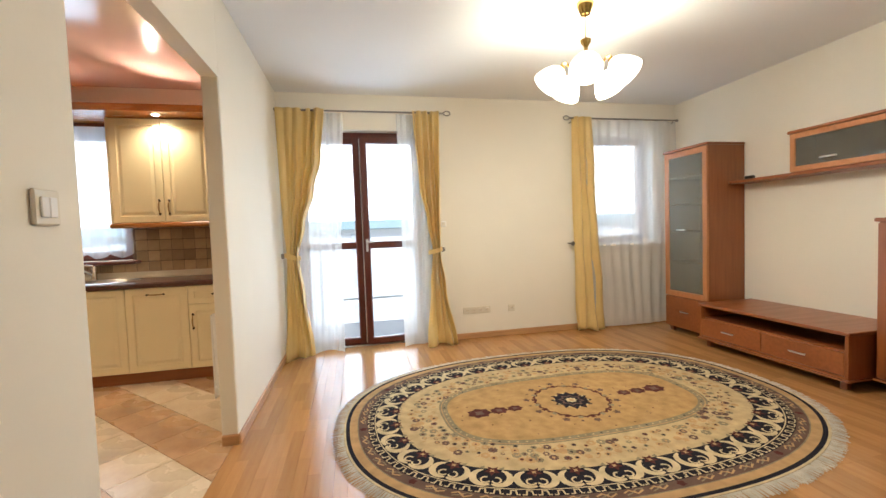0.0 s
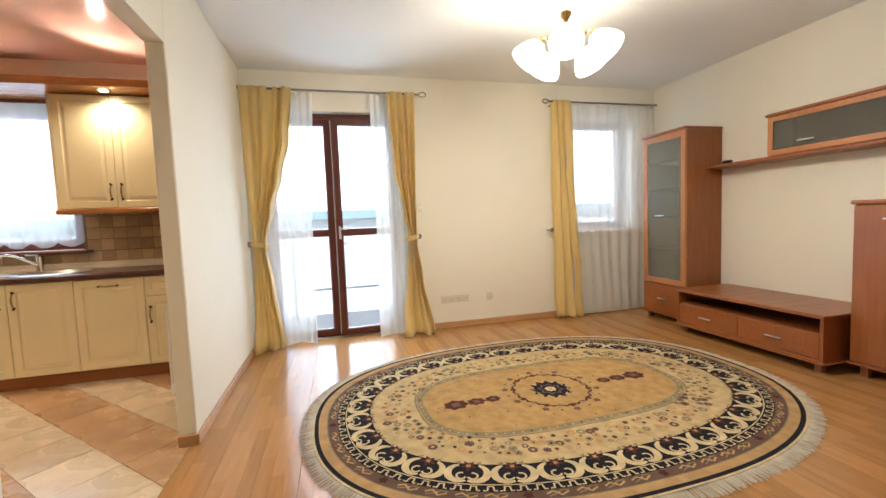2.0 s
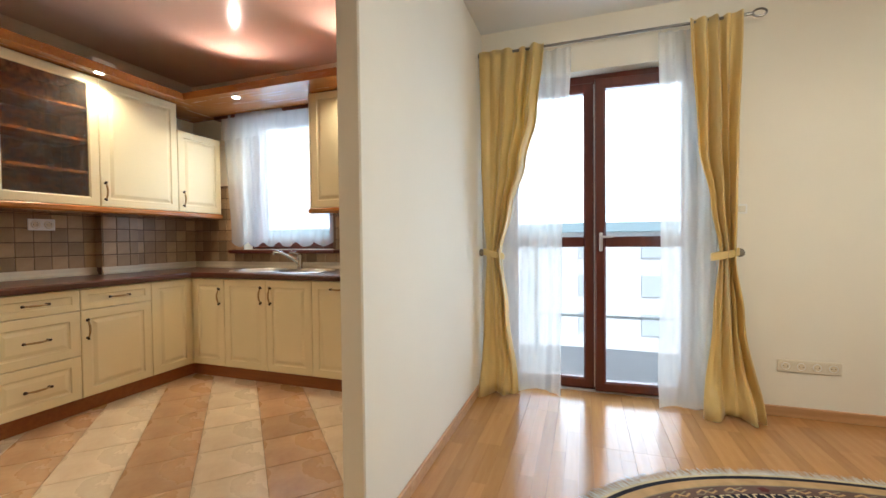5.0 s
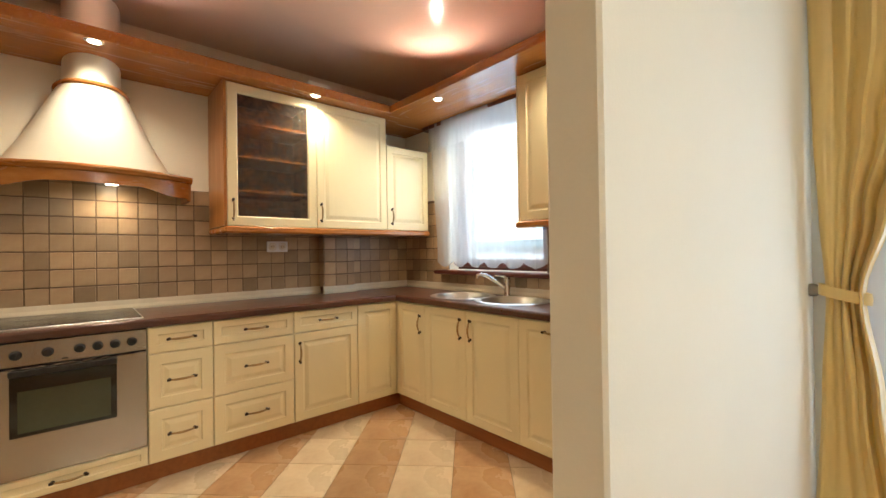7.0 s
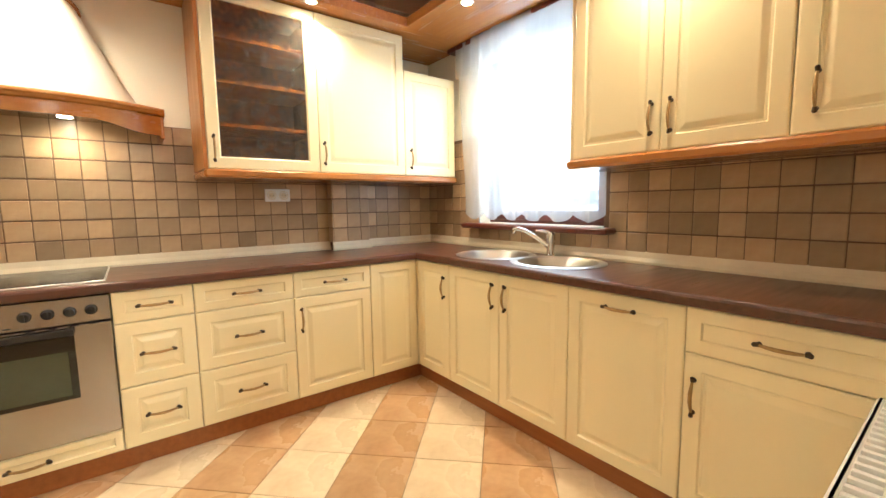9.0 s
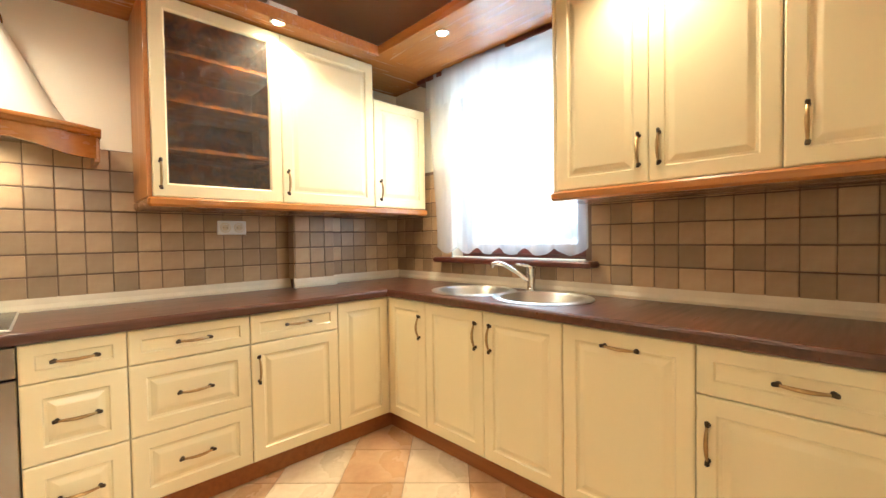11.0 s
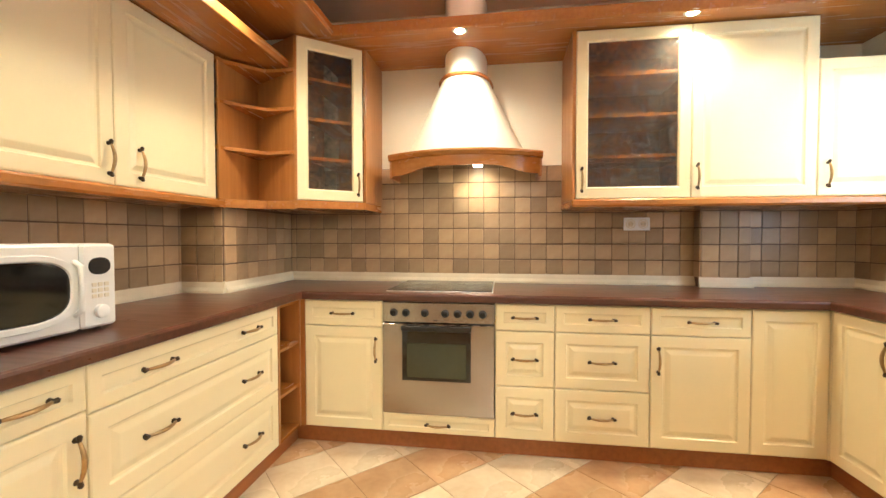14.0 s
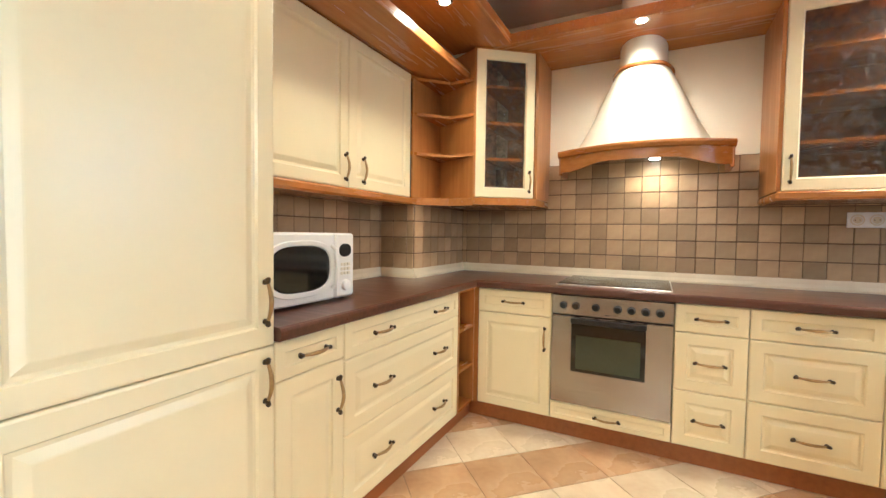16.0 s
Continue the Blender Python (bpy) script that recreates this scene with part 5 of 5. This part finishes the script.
while len(spots) < 320:
    x, y = rnd.uniform(-RA, RA), rnd.uniform(-RB, RB)
    inside = (abs(x) / (RA - 0.40)) ** 2.2 + (abs(y) / (RB - 0.40)) ** 2.2 < 1
    outside = (abs(x) / (PA + 0.05)) ** 2.2 + (abs(y) / (PB + 0.05)) ** 2.2 > 1
    if inside and outside and all(math.hypot(x - a, y - b) > 0.040 for a, b in spots):
        spots.append((x, y))
        a = rnd.uniform(0, 6.28)
        key = rnd.choice(["olive", "tan", "tan", "mauve", "olive", "tan", "mauve"])
        blob(field, x, y, math.cos(a), math.sin(a), petals(rnd.uniform(0.012, 0.030), rnd.choice([6, 7, 8]), 0.82), key)
        blob(field, x, y, 1, 0, petals(rnd.uniform(0.006, 0.012), 5, 0.7), rnd.choice(["cream", "tan", "wine", "navy"]), TOP + 0.0003)
        if rnd.random() < 0.6:
            ribbon(field, x, y, math.cos(a), math.sin(a), [(0.0, 0.015), (0.02, 0.03), (0.04, 0.028)], 0.005, "tan", TOP + 0.0002)
for _ in range(110):
    x, y = rnd.uniform(-PA, PA), rnd.uniform(-PB, PB)
    if (abs(x) / (PA - 0.07)) ** 2.2 + (abs(y) / (PB - 0.07)) ** 2.2 < 1 and math.hypot(x, y) > 0.34:
        blob(field, x, y, 1, 0, petals(0.007, 3, 0.6, rnd.uniform(0, 3)), rnd.choice(["mauve", "tan", "wine"]), TOP + 0.0006)
# centre medallion
for r, k, inn, key, z in ((0.262, 20, 0.92, "wine", 0.0008), (0.244, 20, 0.93, "gold", 0.0010), (0.140, 12, 0.74, "navy", 0.0012), (0.088, 8, 0.70, "mauve", 0.0014), (0.070, 8, 0.72, "navy", 0.0016), (0.040, 8, 0.75, "pale", 0.0018), (0.022, 6, 0.7, "tan", 0.0020)):
    blob(field, 0, 0, 1, 0, petals(r, k, inn), key, TOP + z)
for i in range(20):
    a = i * math.tau / 20
    blob(field, 0.252 * math.cos(a), 0.252 * math.sin(a), -math.sin(a), math.cos(a), petals(0.022, 4, 0.6), "wine" if i % 2 else "olive", TOP + 0.0012)
    blob(field, 0.300 * math.cos(a), 0.300 * math.sin(a), -math.sin(a), math.cos(a), petals(0.028 if i % 2 else 0.012, 5, 0.6), "mauve", TOP + 0.0008)
    blob(field, 0.112 * math.cos(a), 0.112 * math.sin(a), -math.sin(a), math.cos(a), petals(0.010, 3, 0.6), "pale" if i % 2 else "wine", TOP + 0.0020)
for s in (-1, 1):
    for u, r in ((0.41, 0.055), (0.52, 0.064), (0.655, 0.085)):
        blob(field, s * u, 0, 1, 0, petals(r, 7, 0.78, 0.3, 0.8), "wine", TOP + 0.0008)
        blob(field, s * u, 0, 1, 0, petals(r * 0.45, 4, 0.6), "mauve", TOP + 0.0012)
part("field_pattern", field, RM, rug)
fr = Geo()
for i, (x, y, tx, ty) in enumerate(oval_steps(RA, RB, 1300)):
    l, sk = rnd.uniform(0.052, 0.074), rnd.uniform(-0.009, 0.009)
    nx, ny = ty, -tx
    b0 = len(fr.v)
    wd = 0.0040
    fr.v.extend([(x - tx * wd, y - ty * wd, 0.009), (x + tx * wd, y + ty * wd, 0.009), (x + tx * (sk + wd * 0.6) + nx * l, y + ty * (sk + wd * 0.6) + ny * l, 0.002 + rnd.uniform(0, 0.004)), (x + tx * (sk - wd * 0.6) + nx * l, y + ty * (sk - wd * 0.6) + ny * l, 0.002)])
    fr.face((b0, b0 + 1, b0 + 2, b0 + 3))
tagged(part("fringe", fr, RUG["fringe"], rug, "cream cotton fringe"), kind="stuff")

# ---- wall tiles ----
T = 0.1
tile_mesh = Geo().box(0.0017, 0, 0.003, T - 0.0017, 0.008, T - 0.003, 0.003).mesh("tile", M_TILE)


def clip_tile(w, h):
    return Geo().box(0.0017, 0, 0.003, w - 0.0017, 0.008, h - 0.003, 0.003).mesh("tile", M_TILE)


def tile_run(wall, m, length, z0, z1, holes=(), first=0.0):
    """Tiles along a face: x runs along it, the wall lies at y = 0.0 and they stand out to -y."""
    made = {}
    x = first
    while x < length - 0.012:
        xa = max(x, 0)
        w = min(x + T, length) - xa
        z = z0
        while z < z1 - 0.012:
            h = min(T, z1 - z)
            if not any(a < xa + w / 2 < b and c < z + h / 2 < d for a, b, c, d in holes):
                key = (round(w, 3), round(h, 3))
                mesh = tile_mesh if key == (T, T) else made.setdefault(key, clip_tile(*key))
                ob = new("tile", mesh)
                ob.parent = wall
                ob.matrix_basis = m @ pose(xa, -0.008, z)
            z += T
        x += T


ZT0, ZT1 = 0.90, 1.60
wall_partition_face = solid("grout_bed_3", Geo().box(XP0 - 0.004, 4.54, WT, XP0 + 0.001, YK, 1.33, 0), M_GROUT, "brown grout bed behind the tiles beside the doorway wall", "grout", "structure")


def grout(name, geo):
    solid(name, geo, M_GROUT, "brown grout bed behind the wall tiles", "grout", "structure")


g = Geo().box(XW, 1.60, WT, XW + 0.005, YK, ZT1, 0).box(XW + 0.005, YK - 0.005, WT, -2.57, YK, 1.62, 0).box(-2.57, YK - 0.005, WT, -1.60, YK, 0.985, 0).box(-1.60, YK - 0.005, WT, XP0, YK, 1.62, 0)
grout("grout_bed", g)
grout("grout_bed_2", Geo().box(-2.45, YKS, WT, -1.13, YKS + 0.005, 1.33, 0))
tile_run(wall_west, pose(XW, 1.60, 0, 0, 0, 90), 2.62, ZT0, ZT1, first=-0.064)
tile_run(wall_west, pose(XW, 4.49, 0, 0, 0, 90), 0.605, ZT0, ZT1)
tile_run(pier, pose(-3.09, 4.22, 0, 0, 0, 90), 0.27, ZT0, ZT1)
tile_run(pier, pose(XW + 0.008, 4.22, 0, 0, 0, 0), 0.08, ZT0, ZT1)
tile_run(wall_north_2, pose(XW, YK, 0, 0, 0, 0), XP0 - XW, ZT0, 1.60, holes=((0.60, 1.57, 0.96, 3.0),))
tile_run(wall_partition_face, pose(XP0, YK, 0, 0, 0, -90), 0.56, ZT0, 1.30)
tile_run(wall_south_2, pose(-1.13, YKS, 0, 0, 0, 180), 1.32, ZT0, 1.30)
tile_run(pier_2, pose(-2.45, 1.60, 0, 0, 0, 180), 0.71, ZT0, 1.30)
tile_run(pier_2, pose(-2.45, YKS, 0, 0, 0, 90), 0.25, ZT0, 1.30)

# ---- kitchen floor tiles, laid diagonally ----
P, U0, V0 = 0.3065, 1.238, 4.205
R2 = math.sqrt(0.5)


def cut(poly, x0, y0, x1, y1):
    for axis, lim, sign in ((0, x0, 1), (0, x1, -1), (1, y0, 1), (1, y1, -1)):
        out = []
        for p, q in zip(poly, poly[1:] + poly[:1]):
            a, b = sign * (p[axis] - lim), sign * (q[axis] - lim)
            if a >= 0:
                out.append(p)
            if a * b < 0:
                f = a / (a - b)
                out.append((p[0] + (q[0] - p[0]) * f, p[1] + (q[1] - p[1]) * f))
        poly = out
        if len(poly) < 3:
            return []
    return poly


def floor_tile(poly):
    cx, cy = sum(p[0] for p in poly) / len(poly), sum(p[1] for p in poly) / len(poly)
    sm = [(x + (cx - x) * 0.006, y + (cy - y) * 0.006) for x, y in poly]
    return Geo().loft([[(x, y, -0.004) for x, y in poly], [(x, y, -0.0008) for x, y in poly], [(x, y, 0.0) for x, y in sm]])


full = {}
for i in range(-14, 12):
    for k in range(-16, 12):
        q = [(0.0016, 0.0016), (P - 0.0016, 0.0016), (P - 0.0016, P - 0.0016), (0.0016, P - 0.0016)]
        pts = [((u + U0 + i * P - v - V0 - k * P) * R2, (u + U0 + i * P + v + V0 + k * P) * R2) for u, v in q]
        poly = cut(pts, XW, YKS, XP1 - 0.0325, YK)
        if not poly:
            continue
        area = abs(sum(a[0] * b[1] - b[0] * a[1] for a, b in zip(poly, poly[1:] + poly[:1]))) / 2
        if area < 0.0015:
            continue
        cx, cy = sum(p[0] for p in poly) / len(poly), sum(p[1] for p in poly) / len(poly)
        m = M_FT_TERRA if i % 2 == 0 else M_FT_CREAM
        key = (i % 2,)
        if len(poly) == 4 and area > 0.091:
            mesh = full.get(key) or full.setdefault(key, floor_tile([(x - cx, y - cy) for x, y in poly]).mesh("floor_tile", m))
        else:
            mesh = floor_tile([(x - cx, y - cy) for x, y in poly]).mesh("floor_tile", m)
        ob = new("floor_tile", mesh)
        ob.parent, ob.location = kitchen_floor, (cx, cy, 0)

# ---- laminate boards ----
BW, BL = 0.195, 1.24
rnd = random.Random(9)


def laminate(length, seed):
    r = random.Random(seed)
    g = Geo()
    for s in range(3):
        y = 0.0
        cutl = [0.0]
        while cutl[-1] < length:
            cutl.append(cutl[-1] + r.choice([0.24, 0.31, 0.36, 0.42, 0.48]))
        cutl[-1] = length
        if len(cutl) > 2 and cutl[-1] - cutl[-2] < 0.1:
            cutl.pop(-2)
        for a, b in zip(cutl, cutl[1:]):
            x0, x1 = s * BW / 3, (s + 1) * BW / 3
            e = 0.0005 if 0 < s < 2 else 0.0
            g.loft([[(x0 + e, a, -0.009), (x1 - e, a, -0.009), (x1 - e, b, -0.009), (x0 + e, b, -0.009)], [(x0 + 0.0003, a + 0.0003, 0), (x1 - 0.0003, a + 0.0003, 0), (x1 - 0.0003, b - 0.0003, 0), (x0 + 0.0003, b - 0.0003, 0)]])
    return g.mesh("board", M_PLANK)


variants = [laminate(BL, 40 + k) for k in range(12)]
x = PX1 - 0.03
col = 0
while x < XE + 0.02:
    y = YS - rnd.choice([0.0, 0.31, 0.62, 0.93]) * 0.2
    first = rnd.choice([0.42, 0.83, 1.24, 0.62])
    while y < YN + 0.1:
        l = first if first else BL
        first = None
        if y + l > YN + 0.10:
            l = YN + 0.10 - y
        if l > 0.03:
            ob = new("board", variants[rnd.randrange(12)] if abs(l - BL) < 1e-6 else laminate(l, rnd.randrange(999)))
            ob.parent, ob.location = floor_base, (x, y, 0)
        y += l + 0.0006
        if l < 0.01:
            break
    x += BW + 0.0008
    col += 1

# ---- kitchen radiator ----
rd = thing("radiator", "white panel radiator with top grille on the kitchen wall", "radiator", pose(XP0 - 0.04, 4.44, 0.03, 0, 0, -90))
part("panel", Geo().box(0, -0.10, 0.12, 0.80, -0.085, 0.67, 0.006), M_WHITE, rd)
part("back_panel", Geo().box(0, -0.045, 0.12, 0.80, -0.03, 0.67, 0.006), M_WHITE, rd)
for xx in (0.002, 0.792):
    part("side_cover", Geo().box(xx, -0.085, 0.14, xx + 0.006, -0.045, 0.675, 0.002), M_WHITE, rd)
for k in range(26):
    part("grille_bar", Geo().box(0.012 + 0.03 * k, -0.085, 0.664, 0.024 + 0.03 * k, -0.045, 0.674, 0.001), M_WHITE, rd)
part("convector", Geo().box(0.01, -0.083, 0.14, 0.79, -0.047, 0.650, 0.002), M_WHITE, rd)
part("valve", Geo().lathe([(0.016, 0), (0.018, 0.03), (0.012, 0.05)], 14, (0.83, -0.07, 0.16)), M_WHITE, rd, smooth=True)
for xx in (0.15, 0.65):
    part("bracket", Geo().box(xx, -0.03, 0.2, xx + 0.03, 0.04, 0.6, 0.002), M_WHITE, rd)

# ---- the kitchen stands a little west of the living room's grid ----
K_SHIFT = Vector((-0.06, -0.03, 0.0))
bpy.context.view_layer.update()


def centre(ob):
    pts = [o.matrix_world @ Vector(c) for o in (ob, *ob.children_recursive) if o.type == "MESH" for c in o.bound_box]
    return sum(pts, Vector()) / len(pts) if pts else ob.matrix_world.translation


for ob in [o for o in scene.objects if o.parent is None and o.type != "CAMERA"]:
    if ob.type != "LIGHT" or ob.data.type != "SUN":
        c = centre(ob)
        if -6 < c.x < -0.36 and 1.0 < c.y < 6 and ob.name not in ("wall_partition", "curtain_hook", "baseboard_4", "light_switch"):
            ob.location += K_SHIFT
